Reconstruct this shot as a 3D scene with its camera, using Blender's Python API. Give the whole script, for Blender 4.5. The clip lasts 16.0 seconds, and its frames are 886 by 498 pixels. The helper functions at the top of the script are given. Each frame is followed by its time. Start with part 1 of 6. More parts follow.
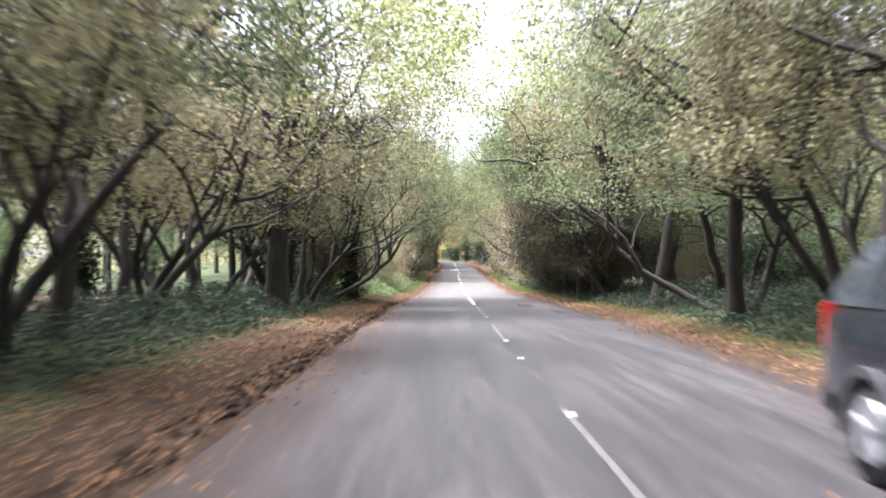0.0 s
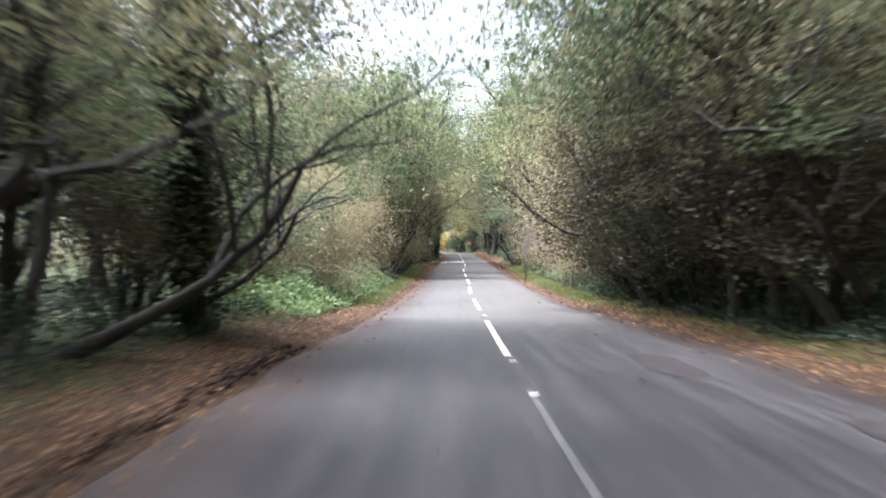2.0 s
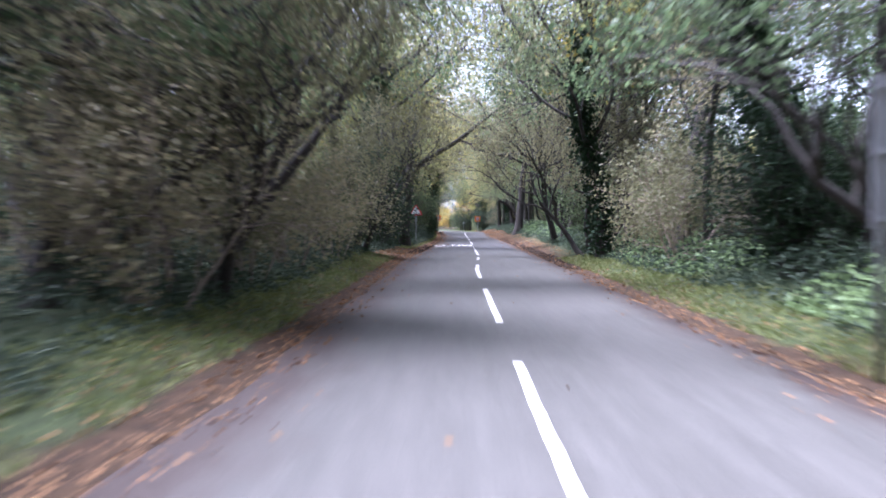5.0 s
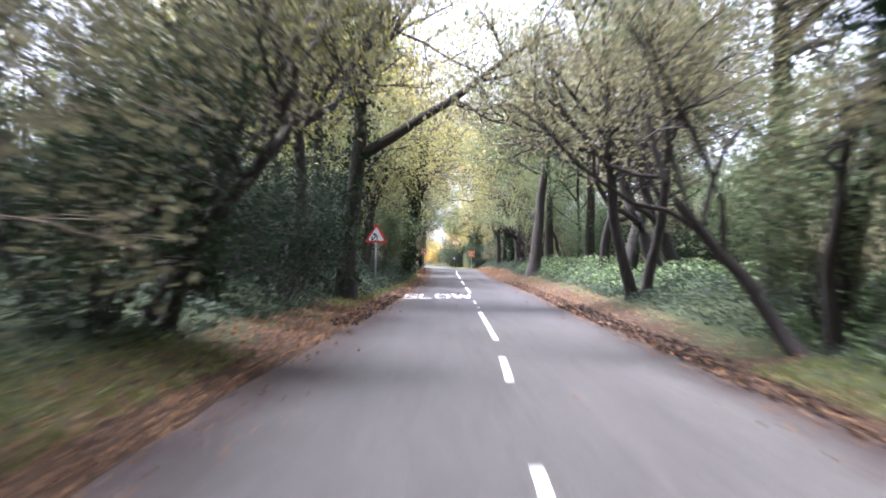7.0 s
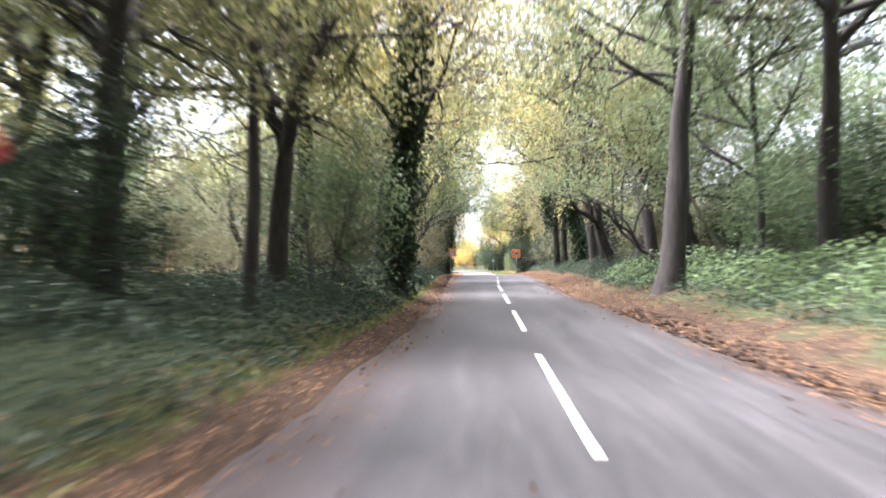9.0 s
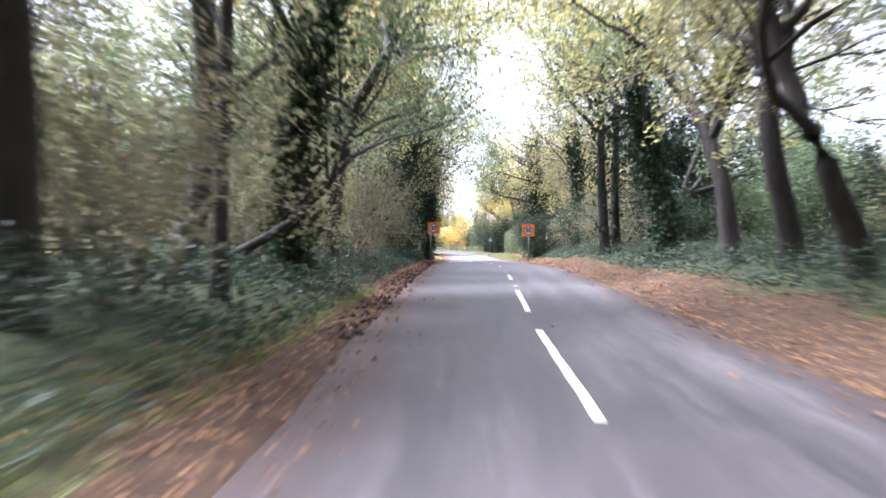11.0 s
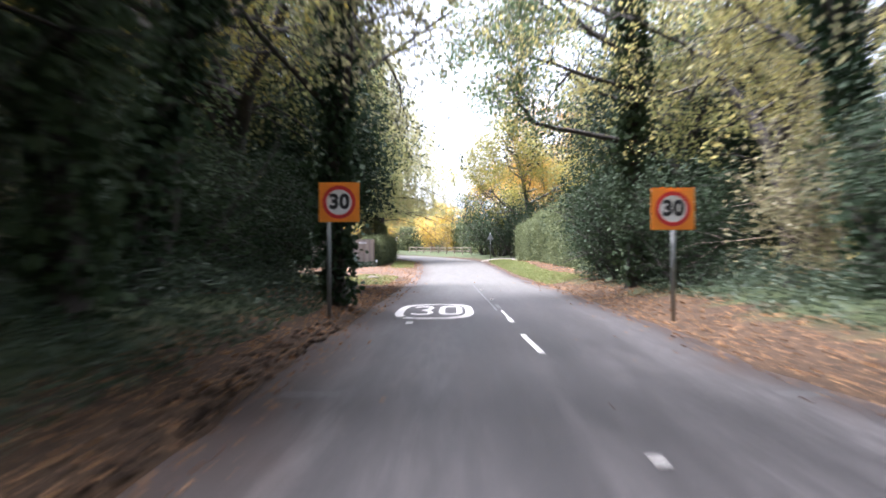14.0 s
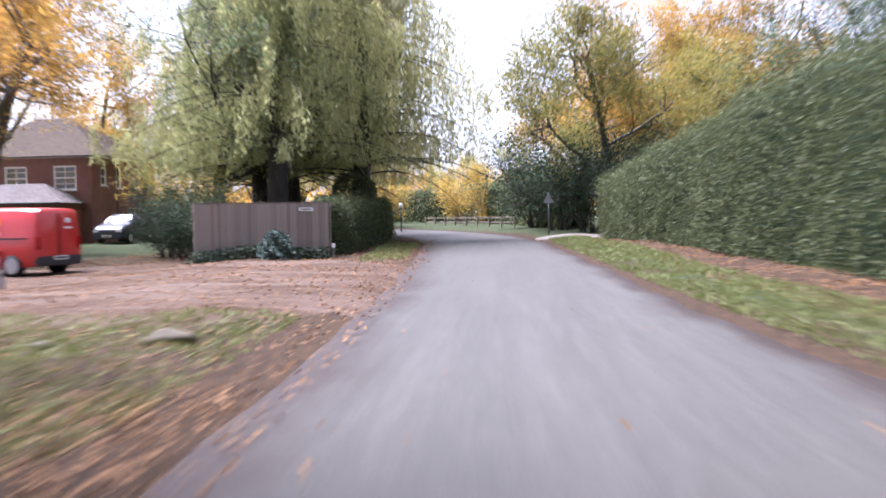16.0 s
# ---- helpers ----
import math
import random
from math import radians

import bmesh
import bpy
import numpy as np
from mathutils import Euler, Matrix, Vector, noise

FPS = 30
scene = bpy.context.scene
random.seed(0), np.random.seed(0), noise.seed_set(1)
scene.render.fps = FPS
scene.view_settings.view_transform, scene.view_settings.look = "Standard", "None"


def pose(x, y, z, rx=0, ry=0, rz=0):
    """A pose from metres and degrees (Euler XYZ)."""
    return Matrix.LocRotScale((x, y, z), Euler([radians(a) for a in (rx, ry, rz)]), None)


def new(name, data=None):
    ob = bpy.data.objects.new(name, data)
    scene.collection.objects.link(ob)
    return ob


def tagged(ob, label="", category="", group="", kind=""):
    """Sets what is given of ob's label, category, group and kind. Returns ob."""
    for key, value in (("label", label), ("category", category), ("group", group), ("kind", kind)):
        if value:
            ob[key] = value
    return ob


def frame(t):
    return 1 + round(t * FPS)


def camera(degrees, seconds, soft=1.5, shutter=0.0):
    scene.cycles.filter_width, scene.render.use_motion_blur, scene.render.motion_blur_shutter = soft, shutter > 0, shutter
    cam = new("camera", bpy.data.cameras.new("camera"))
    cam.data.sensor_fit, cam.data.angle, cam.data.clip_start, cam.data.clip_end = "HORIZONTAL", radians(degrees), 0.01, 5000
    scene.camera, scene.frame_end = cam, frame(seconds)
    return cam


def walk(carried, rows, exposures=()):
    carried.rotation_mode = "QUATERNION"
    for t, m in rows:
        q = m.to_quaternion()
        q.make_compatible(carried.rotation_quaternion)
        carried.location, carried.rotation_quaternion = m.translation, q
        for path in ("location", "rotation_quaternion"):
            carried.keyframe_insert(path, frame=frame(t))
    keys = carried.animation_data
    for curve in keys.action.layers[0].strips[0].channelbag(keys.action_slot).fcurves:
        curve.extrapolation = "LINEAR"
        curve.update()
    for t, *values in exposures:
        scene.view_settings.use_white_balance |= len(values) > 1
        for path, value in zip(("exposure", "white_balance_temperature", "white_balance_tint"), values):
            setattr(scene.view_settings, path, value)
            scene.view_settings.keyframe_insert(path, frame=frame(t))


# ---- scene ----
cam = camera(51.01, 16.0, soft=1.7, shutter=0.7)
PATH = [
    (0.0, pose(0.006, -5.551, 1.368, 90.569, 0.137, -0.437)),
    (0.5, pose(0.139, -0.010, 1.296, 91.078, 0.104, -0.808)),
    (1.0, pose(0.282, 5.536, 1.213, 90.928, 0.780, -0.478)),
    (1.5, pose(0.433, 11.293, 1.126, 89.962, 0.503, -0.089)),
    (2.0, pose(0.587, 17.639, 1.033, 90.107, 0.503, -0.080)),
    (2.5, pose(0.716, 24.433, 0.939, 90.724, -0.867, -0.148)),
    (3.0, pose(0.842, 31.231, 0.853, 91.262, -0.185, -0.259)),
    (3.5, pose(0.933, 37.742, 0.812, 90.881, -0.109, -0.351)),
    (4.0, pose(1.002, 43.642, 0.774, 90.086, -0.566, -0.056)),
    (4.5, pose(1.108, 50.200, 0.774, 89.486, 0.102, 0.355)),
    (5.0, pose(1.228, 56.900, 0.788, 88.814, -0.155, 0.198)),
    (5.2, pose(1.272, 59.350, 0.796, 88.770, -0.320, -0.443)),
    (7.3, pose(1.630, 84.616, 0.942, 91.460, -1.404, -0.402)),
    (7.5, pose(1.674, 87.534, 0.965, 91.741, -0.990, -0.602)),
    (8.0, pose(1.803, 95.025, 1.015, 92.357, 0.035, -0.454)),
    (8.5, pose(1.950, 102.573, 1.063, 92.060, 0.394, 1.129)),
    (9.0, pose(2.110, 109.840, 1.108, 91.189, 0.562, 1.975)),
    (9.5, pose(2.207, 116.908, 1.152, 90.515, 0.649, 1.537)),
    (10.0, pose(2.214, 124.002, 1.229, 89.925, 0.093, 1.482)),
    (10.2, pose(2.208, 126.819, 1.269, 89.689, 0.114, 1.580)),
    (12.5, pose(2.202, 159.709, 1.686, 90.263, -0.206, 1.152)),
    (13.0, pose(2.167, 166.560, 1.753, 89.954, -0.376, 0.773)),
    (13.5, pose(2.158, 173.201, 1.801, 89.619, 0.004, 0.784)),
    (14.0, pose(2.170, 179.999, 1.851, 89.595, 0.209, 0.797)),
    (14.5, pose(2.243, 187.249, 1.806, 89.580, -0.253, 1.032)),
    (15.0, pose(2.231, 194.570, 1.759, 89.016, 0.163, 2.098)),
    (15.5, pose(2.156, 201.877, 1.701, 88.703, 0.561, 2.551)),
    (16.0, pose(2.067, 209.050, 1.643, 87.810, 0.982, 2.895)),
]
EXPOSURES = [(0.0, 3.05, 5750, 19), (0.5, 2.95, 5650, 19), (1.0, 2.9, 5550, 19), (1.5, 2.85, 5500, 18), (2.0, 2.7, 5550, 16), (2.5, 2.6, 5650, 14), (3.0, 2.65, 5450, 15), (3.5, 2.9, 5150, 20), (4.0, 2.85, 5050, 21), (4.5, 2.75, 5050, 25), (5.0, 2.75, 5050, 27), (7.5, 3.3, 5600, 23), (8.0, 3.3, 5850, 18), (8.5, 3.25, 6200, 15), (9.0, 3.45, 5700, 20), (9.5, 3.45, 5450, 25), (10.0, 3.45, 5200, 26), (12.5, 2.9, 5650, 22), (13.0, 2.95, 5550, 21), (13.5, 2.85, 5500, 20), (14.0, 2.85, 5600, 19), (14.5, 2.6, 5750, 18), (15.0, 2.3, 5850, 18), (15.5, 2.1, 5700, 18), (16.0, 2.15, 5400, 26)]
walk(cam, PATH, EXPOSURES)

# ---- sky and sun ----
SUN_EL, SUN_AZ = radians(68), radians(300)
world = bpy.data.worlds.new("sky")
scene.world = world
world.use_nodes = True
wn, wl = world.node_tree.nodes, world.node_tree.links
wn.clear()
sky = wn.new("ShaderNodeTexSky")
sky.sky_type, sky.sun_disc = "NISHITA", False
sky.sun_elevation, sky.sun_rotation = SUN_EL, SUN_AZ
sky.air_density, sky.dust_density, sky.ozone_density = 1.0, 3.0, 1.0
grey = wn.new("ShaderNodeRGBToBW")
veil = wn.new("ShaderNodeMix")
veil.data_type = "RGBA"
veil.inputs[0].default_value = 0.84
back = wn.new("ShaderNodeBackground")
back.inputs[1].default_value = 0.105
wout = wn.new("ShaderNodeOutputWorld")
wl.new(sky.outputs[0], grey.inputs[0])
wl.new(sky.outputs[0], veil.inputs[6])
wl.new(grey.outputs[0], veil.inputs[7])
wl.new(veil.outputs[2], back.inputs[0])
wl.new(back.outputs[0], wout.inputs[0])
sun_data = bpy.data.lights.new("sun", "SUN")
sun_data.energy, sun_data.angle, sun_data.color = 5.0, radians(30), (1.0, 0.94, 0.86)
sun = new("sun", sun_data)
sun_dir = Vector((math.sin(SUN_AZ) * math.cos(SUN_EL), math.cos(SUN_AZ) * math.cos(SUN_EL), math.sin(SUN_EL)))
sun.rotation_euler = sun_dir.to_track_quat("Z", "Y").to_euler()
sun.location = (0, 100, 60)


# ---- materials ----
def node_mat(name):
    m = bpy.data.materials.new(name)
    m.use_nodes = True
    nt = m.node_tree
    return m, nt.nodes, nt.links, nt.nodes["Principled BSDF"], nt.nodes["Material Output"]


def ramp(nodes, stops):
    r = nodes.new("ShaderNodeValToRGB")
    els = r.color_ramp.elements
    while len(els) < len(stops):
        els.new(0.5)
    for el, (pos, col) in zip(els, stops):
        el.position, el.color = pos, (*col, 1)
    return r


def noise_node(nodes, links, scale, detail=4, rough=0.6, coord="Object", stretch=None):
    tc = nodes.new("ShaderNodeTexCoord")
    n = nodes.new("ShaderNodeTexNoise")
    n.inputs["Scale"].default_value, n.inputs["Detail"].default_value, n.inputs["Roughness"].default_value = scale, detail, rough
    if stretch:
        mp = nodes.new("ShaderNodeMapping")
        mp.inputs["Scale"].default_value = stretch
        links.new(tc.outputs[coord], mp.inputs[0])
        links.new(mp.outputs[0], n.inputs["Vector"])
    else:
        links.new(tc.outputs[coord], n.inputs["Vector"])
    return n


def bump(nodes, links, bsdf, height, strength, distance=0.02):
    b = nodes.new("ShaderNodeBump")
    b.inputs["Strength"].default_value, b.inputs["Distance"].default_value = strength, distance
    links.new(height, b.inputs["Height"])
    links.new(b.outputs[0], bsdf.inputs["Normal"])


def mix_col(nodes, links, fac, a, b, mode="MIX"):
    m = nodes.new("ShaderNodeMix")
    m.data_type, m.blend_type = "RGBA", mode
    for sock, val in ((m.inputs[0], fac), (m.inputs[6], a), (m.inputs[7], b)):
        if hasattr(val, "is_linked"):
            links.new(val, sock)
        elif isinstance(val, tuple):
            sock.default_value = (*val, 1)
        else:
            sock.default_value = val
    return m.outputs[2]


def leaf_mat(name, cols, rough=0.55, through_light=0.4, spread=1.0):
    """Leaves: a colour for each leaf, shifted from plant to plant, with light coming through."""
    m, n, l, p, out = node_mat(name)
    geo = n.new("ShaderNodeNewGeometry")
    info = n.new("ShaderNodeObjectInfo")
    add = n.new("ShaderNodeMath")
    add.operation = "MULTIPLY_ADD"
    l.new(info.outputs["Random"], add.inputs[0])
    add.inputs[1].default_value = 0.55 * spread
    mul = n.new("ShaderNodeMath")
    mul.operation = "MULTIPLY"
    mul.inputs[1].default_value = 0.36
    l.new(geo.outputs["Random Per Island"], mul.inputs[0])
    l.new(mul.outputs[0], add.inputs[2])
    r = ramp(n, [(i / (len(cols) - 1), c) for i, c in enumerate(cols)])
    l.new(add.outputs[0], r.inputs[0])
    l.new(r.outputs[0], p.inputs["Base Color"])
    p.inputs["Roughness"].default_value = rough
    p.inputs["Specular IOR Level"].default_value = 0.18
    tr = n.new("ShaderNodeBsdfTranslucent")
    l.new(r.outputs[0], tr.inputs[0])
    mx = n.new("ShaderNodeMixShader")
    mx.inputs[0].default_value = through_light
    l.new(p.outputs[0], mx.inputs[1])
    l.new(tr.outputs[0], mx.inputs[2])
    l.new(mx.outputs[0], out.inputs[0])
    return m


def bark_mat(name, dark, light, moss=None):
    m, n, l, p, out = node_mat(name)
    a = noise_node(n, l, 3.0, 5, 0.65, stretch=(4, 4, 0.6))
    b = noise_node(n, l, 0.7, 3, 0.5)
    r = ramp(n, [(0.3, dark), (0.7, light)])
    l.new(a.outputs[0], r.inputs[0])
    col = r.outputs[0]
    if moss:
        mr = ramp(n, [(0.48, (0, 0, 0)), (0.62, (1, 1, 1))])
        l.new(b.outputs[0], mr.inputs[0])
        col = mix_col(n, l, mr.outputs[0], col, moss)
    l.new(col, p.inputs["Base Color"])
    p.inputs["Roughness"].default_value = 0.9
    bump(n, l, p, a.outputs[0], 0.8, 0.04)
    return m


def paint_mat(name, col, rough=0.5, metal=0.0, wear=0.12, scale=6.0, coat=0.0):
    m, n, l, p, out = node_mat(name)
    a = noise_node(n, l, scale, 5, 0.65)
    r = ramp(n, [(0.3, tuple(c * (1 - wear) for c in col)), (0.7, tuple(min(1, c * (1 + wear)) for c in col))])
    l.new(a.outputs[0], r.inputs[0])
    l.new(r.outputs[0], p.inputs["Base Color"])
    p.inputs["Roughness"].default_value, p.inputs["Metallic"].default_value = rough, metal
    p.inputs["Coat Weight"].default_value = coat
    bump(n, l, p, a.outputs[0], 0.08, 0.01)
    return m


def asphalt_mat():
    """Worn tarmac: chippings, pale wheel tracks, dark patches and brown dirt along both edges."""
    m, n, l, p, out = node_mat("tarmac")
    fine = noise_node(n, l, 90, 3, 0.7)
    mid = noise_node(n, l, 2.2, 8, 0.72, stretch=(1.0, 0.06, 1.0))
    big = noise_node(n, l, 0.25, 3, 0.5, stretch=(1.0, 0.06, 1.0))
    streak = noise_node(n, l, 6.5, 5, 0.65, stretch=(1.0, 0.025, 1.0))
    r4 = ramp(n, [(0.35, (0.95, 0.95, 0.95)), (0.5, (1, 1, 1)), (0.66, (1.05, 1.05, 1.05))])
    l.new(streak.outputs[0], r4.inputs[0])
    old = ramp(n, [(0.32, (0.011, 0.0098, 0.0102)), (0.5, (0.021, 0.0188, 0.0192)), (0.68, (0.041, 0.037, 0.037))])
    l.new(mid.outputs[0], old.inputs[0])
    newer = ramp(n, [(0.3, (0.044, 0.041, 0.036)), (0.5, (0.05, 0.0465, 0.041)), (0.7, (0.058, 0.054, 0.048))])
    l.new(mid.outputs[0], newer.inputs[0])
    fresh = n.new("ShaderNodeAttribute")
    fresh.attribute_name = "resurfaced"
    laid = mix_col(n, l, fresh.outputs["Fac"], old.outputs[0], newer.outputs[0])
    r2 = ramp(n, [(0.3, (0.55, 0.55, 0.55)), (0.7, (1.45, 1.45, 1.45))])
    l.new(fine.outputs[0], r2.inputs[0])
    speck = noise_node(n, l, 9.0, 6, 0.75, stretch=(1.0, 0.12, 1.0))
    r3 = ramp(n, [(0.35, (0.88, 0.88, 0.88)), (0.55, (1.0, 1.0, 1.0)), (0.7, (1.14, 1.13, 1.13))])
    l.new(speck.outputs[0], r3.inputs[0])
    col = mix_col(n, l, 1.0, laid, r2.outputs[0], "MULTIPLY")
    col = mix_col(n, l, 1.0, col, r3.outputs[0], "MULTIPLY")
    col = mix_col(n, l, 1.0, col, r4.outputs[0], "MULTIPLY")
    at = n.new("ShaderNodeAttribute")
    at.attribute_name = "across"
    tr = ramp(n, [(0.0, (0, 0, 0)), (0.09, (0, 0, 0)), (0.15, (1, 1, 1)), (0.2, (0.1, 0.1, 0.1)), (0.34, (0.9, 0.9, 0.9)), (0.4, (0.1, 0.1, 0.1)),
                  (0.6, (0.1, 0.1, 0.1)), (0.67, (0.8, 0.8, 0.8)), (0.73, (0.1, 0.1, 0.1)), (0.85, (1, 1, 1)), (0.93, (0, 0, 0))])
    l.new(at.outputs["Fac"], tr.inputs[0])
    br = ramp(n, [(0.38, (0, 0, 0)), (0.62, (0.75, 0.75, 0.75))])
    l.new(big.outputs[0], br.inputs[0])
    tf = n.new("ShaderNodeMath")
    tf.operation = "MULTIPLY"
    l.new(tr.outputs[0], tf.inputs[0])
    l.new(br.outputs[0], tf.inputs[1])
    sr = ramp(n, [(0.4, (0.2, 0.2, 0.2)), (0.62, (1, 1, 1))])
    l.new(speck.outputs[0], sr.inputs[0])
    tg = n.new("ShaderNodeMath")
    tg.operation = "MULTIPLY"
    l.new(tf.outputs[0], tg.inputs[0])
    l.new(sr.outputs[0], tg.inputs[1])
    worn = n.new("ShaderNodeMath")
    worn.operation = "MULTIPLY_ADD"
    l.new(fresh.outputs["Fac"], worn.inputs[0])
    worn.inputs[1].default_value, worn.inputs[2].default_value = -0.85, 1.0
    th = n.new("ShaderNodeMath")
    th.operation = "MULTIPLY"
    l.new(tg.outputs[0], th.inputs[0])
    l.new(worn.outputs[0], th.inputs[1])
    col = mix_col(n, l, th.outputs[0], col, (0.075, 0.068, 0.067))
    ed = ramp(n, [(0.0, (1, 1, 1)), (0.07, (0.95, 0.95, 0.95)), (0.11, (0.6, 0.6, 0.6)), (0.2, (0, 0, 0)), (0.86, (0, 0, 0)), (0.93, (0.6, 0.6, 0.6)), (0.96, (0.95, 0.95, 0.95)), (1.0, (1, 1, 1))])
    ragged = noise_node(n, l, 1.6, 7, 0.7, stretch=(1.0, 0.4, 1.0))
    wob = n.new("ShaderNodeMath")
    wob.operation = "MULTIPLY_ADD"
    l.new(ragged.outputs[0], wob.inputs[0])
    wob.inputs[1].default_value = 0.3
    sub = n.new("ShaderNodeMath")
    sub.operation = "SUBTRACT"
    l.new(at.outputs["Fac"], sub.inputs[0])
    sub.inputs[1].default_value = 0.15
    l.new(sub.outputs[0], wob.inputs[2])
    l.new(wob.outputs[0], ed.inputs[0])
    col = mix_col(n, l, ed.outputs[0], col, (0.026, 0.0175, 0.0145))
    l.new(col, p.inputs["Base Color"])
    rr = ramp(n, [(0.3, (0.58, 0.58, 0.58)), (0.7, (0.72, 0.72, 0.72))])
    l.new(mid.outputs[0], rr.inputs[0])
    l.new(rr.outputs[0], p.inputs["Roughness"])
    p.inputs["Specular IOR Level"].default_value = 0.2
    bump(n, l, p, fine.outputs[0], 0.3, 0.004)
    return m


def ground_mat():
    """Woodland floor: soil, leaf litter and thin grass, by an attribute of the mesh and by noise."""
    m, n, l, p, out = node_mat("woodland_floor")
    a = noise_node(n, l, 7.0, 6, 0.7)
    b = noise_node(n, l, 0.5, 4, 0.6)
    lit = ramp(n, [(0.25, (0.011, 0.0075, 0.0055)), (0.45, (0.026, 0.017, 0.011)), (0.6, (0.052, 0.031, 0.017)), (0.8, (0.12, 0.075, 0.04))])
    l.new(a.outputs[0], lit.inputs[0])
    gra = ramp(n, [(0.3, (0.014, 0.019, 0.009)), (0.55, (0.034, 0.044, 0.018)), (0.8, (0.08, 0.088, 0.035))])
    l.new(a.outputs[0], gra.inputs[0])
    at = n.new("ShaderNodeAttribute")
    at.attribute_name = "grass"
    s = n.new("ShaderNodeMath")
    s.operation = "ADD"
    l.new(at.outputs["Fac"], s.inputs[0])
    l.new(b.outputs[0], s.inputs[1])
    gr = ramp(n, [(0.66, (0, 0, 0)), (0.9, (1, 1, 1))])
    l.new(s.outputs[0], gr.inputs[0])
    l.new(mix_col(n, l, gr.outputs[0], lit.outputs[0], gra.outputs[0]), p.inputs["Base Color"])
    p.inputs["Roughness"].default_value = 0.95
    p.inputs["Specular IOR Level"].default_value = 0.12
    bump(n, l, p, a.outputs[0], 0.9, 0.05)
    return m


def brick_mat():
    m, n, l, p, out = node_mat("red_brick")
    tc = n.new("ShaderNodeTexCoord")
    mp = n.new("ShaderNodeMapping")
    mp.inputs["Rotation"].default_value = (radians(90), 0, 0)
    bt = n.new("ShaderNodeTexBrick")
    bt.inputs["Scale"].default_value = 1.0
    bt.inputs["Brick Width"].default_value, bt.inputs["Row Height"].default_value, bt.inputs["Mortar Size"].default_value = 0.225, 0.075, 0.008
    bt.inputs["Color1"].default_value, bt.inputs["Color2"].default_value = (0.22, 0.082, 0.055, 1), (0.16, 0.06, 0.045, 1)
    bt.inputs["Mortar"].default_value = (0.24, 0.19, 0.16, 1)
    l.new(tc.outputs["Object"], mp.inputs[0])
    l.new(mp.outputs[0], bt.inputs["Vector"])
    a = noise_node(n, l, 0.8, 5, 0.6)
    r = ramp(n, [(0.3, (0.7, 0.7, 0.7)), (0.7, (1.15, 1.15, 1.15))])
    l.new(a.outputs[0], r.inputs[0])
    l.new(mix_col(n, l, 1.0, bt.outputs[0], r.outputs[0], "MULTIPLY"), p.inputs["Base Color"])
    p.inputs["Roughness"].default_value = 0.9
    bump(n, l, p, bt.outputs["Fac"], -0.5, 0.01)
    return m


def tile_mat(name, c1, c2):
    m, n, l, p, out = node_mat(name)
    a = noise_node(n, l, 5, 5, 0.7)
    r = ramp(n, [(0.3, c1), (0.7, c2)])
    l.new(a.outputs[0], r.inputs[0])
    l.new(r.outputs[0], p.inputs["Base Color"])
    p.inputs["Roughness"].default_value = 0.9
    p.inputs["Specular IOR Level"].default_value = 0.12
    bump(n, l, p, a.outputs[0], 0.5, 0.02)
    return m


def gravel_mat():
    """Trodden gravel with patches of brown leaf mould and paler worn ruts."""
    m, n, l, p, out = node_mat("leafy_gravel")
    fine = noise_node(n, l, 28, 5, 0.75)
    patch = noise_node(n, l, 0.55, 5, 0.65, stretch=(0.5, 1.0, 1.0))
    rut = noise_node(n, l, 0.9, 4, 0.6, stretch=(0.12, 1.3, 1.0))
    grit = ramp(n, [(0.3, (0.045, 0.03, 0.022)), (0.55, (0.085, 0.059, 0.044)), (0.75, (0.16, 0.12, 0.092))])
    mould = ramp(n, [(0.3, (0.016, 0.0095, 0.0065)), (0.55, (0.045, 0.025, 0.014)), (0.75, (0.11, 0.062, 0.032))])
    l.new(fine.outputs[0], grit.inputs[0])
    l.new(fine.outputs[0], mould.inputs[0])
    where = ramp(n, [(0.4, (1, 1, 1)), (0.6, (0.1, 0.1, 0.1))])
    l.new(patch.outputs[0], where.inputs[0])
    col = mix_col(n, l, where.outputs[0], grit.outputs[0], mould.outputs[0])
    worn = ramp(n, [(0.52, (0, 0, 0)), (0.68, (0.5, 0.5, 0.5))])
    l.new(rut.outputs[0], worn.inputs[0])
    l.new(mix_col(n, l, worn.outputs[0], col, (0.12, 0.095, 0.078)), p.inputs["Base Color"])
    p.inputs["Roughness"].default_value = 0.95
    p.inputs["Specular IOR Level"].default_value = 0.12
    bump(n, l, p, fine.outputs[0], 0.6, 0.02)
    return m


def glass_mat(name, col, rough=0.05):
    m, n, l, p, out = node_mat(name)
    p.inputs["Base Color"].default_value = (*col, 1)
    p.inputs["Roughness"].default_value = rough
    p.inputs["Specular IOR Level"].default_value = 0.8
    return m


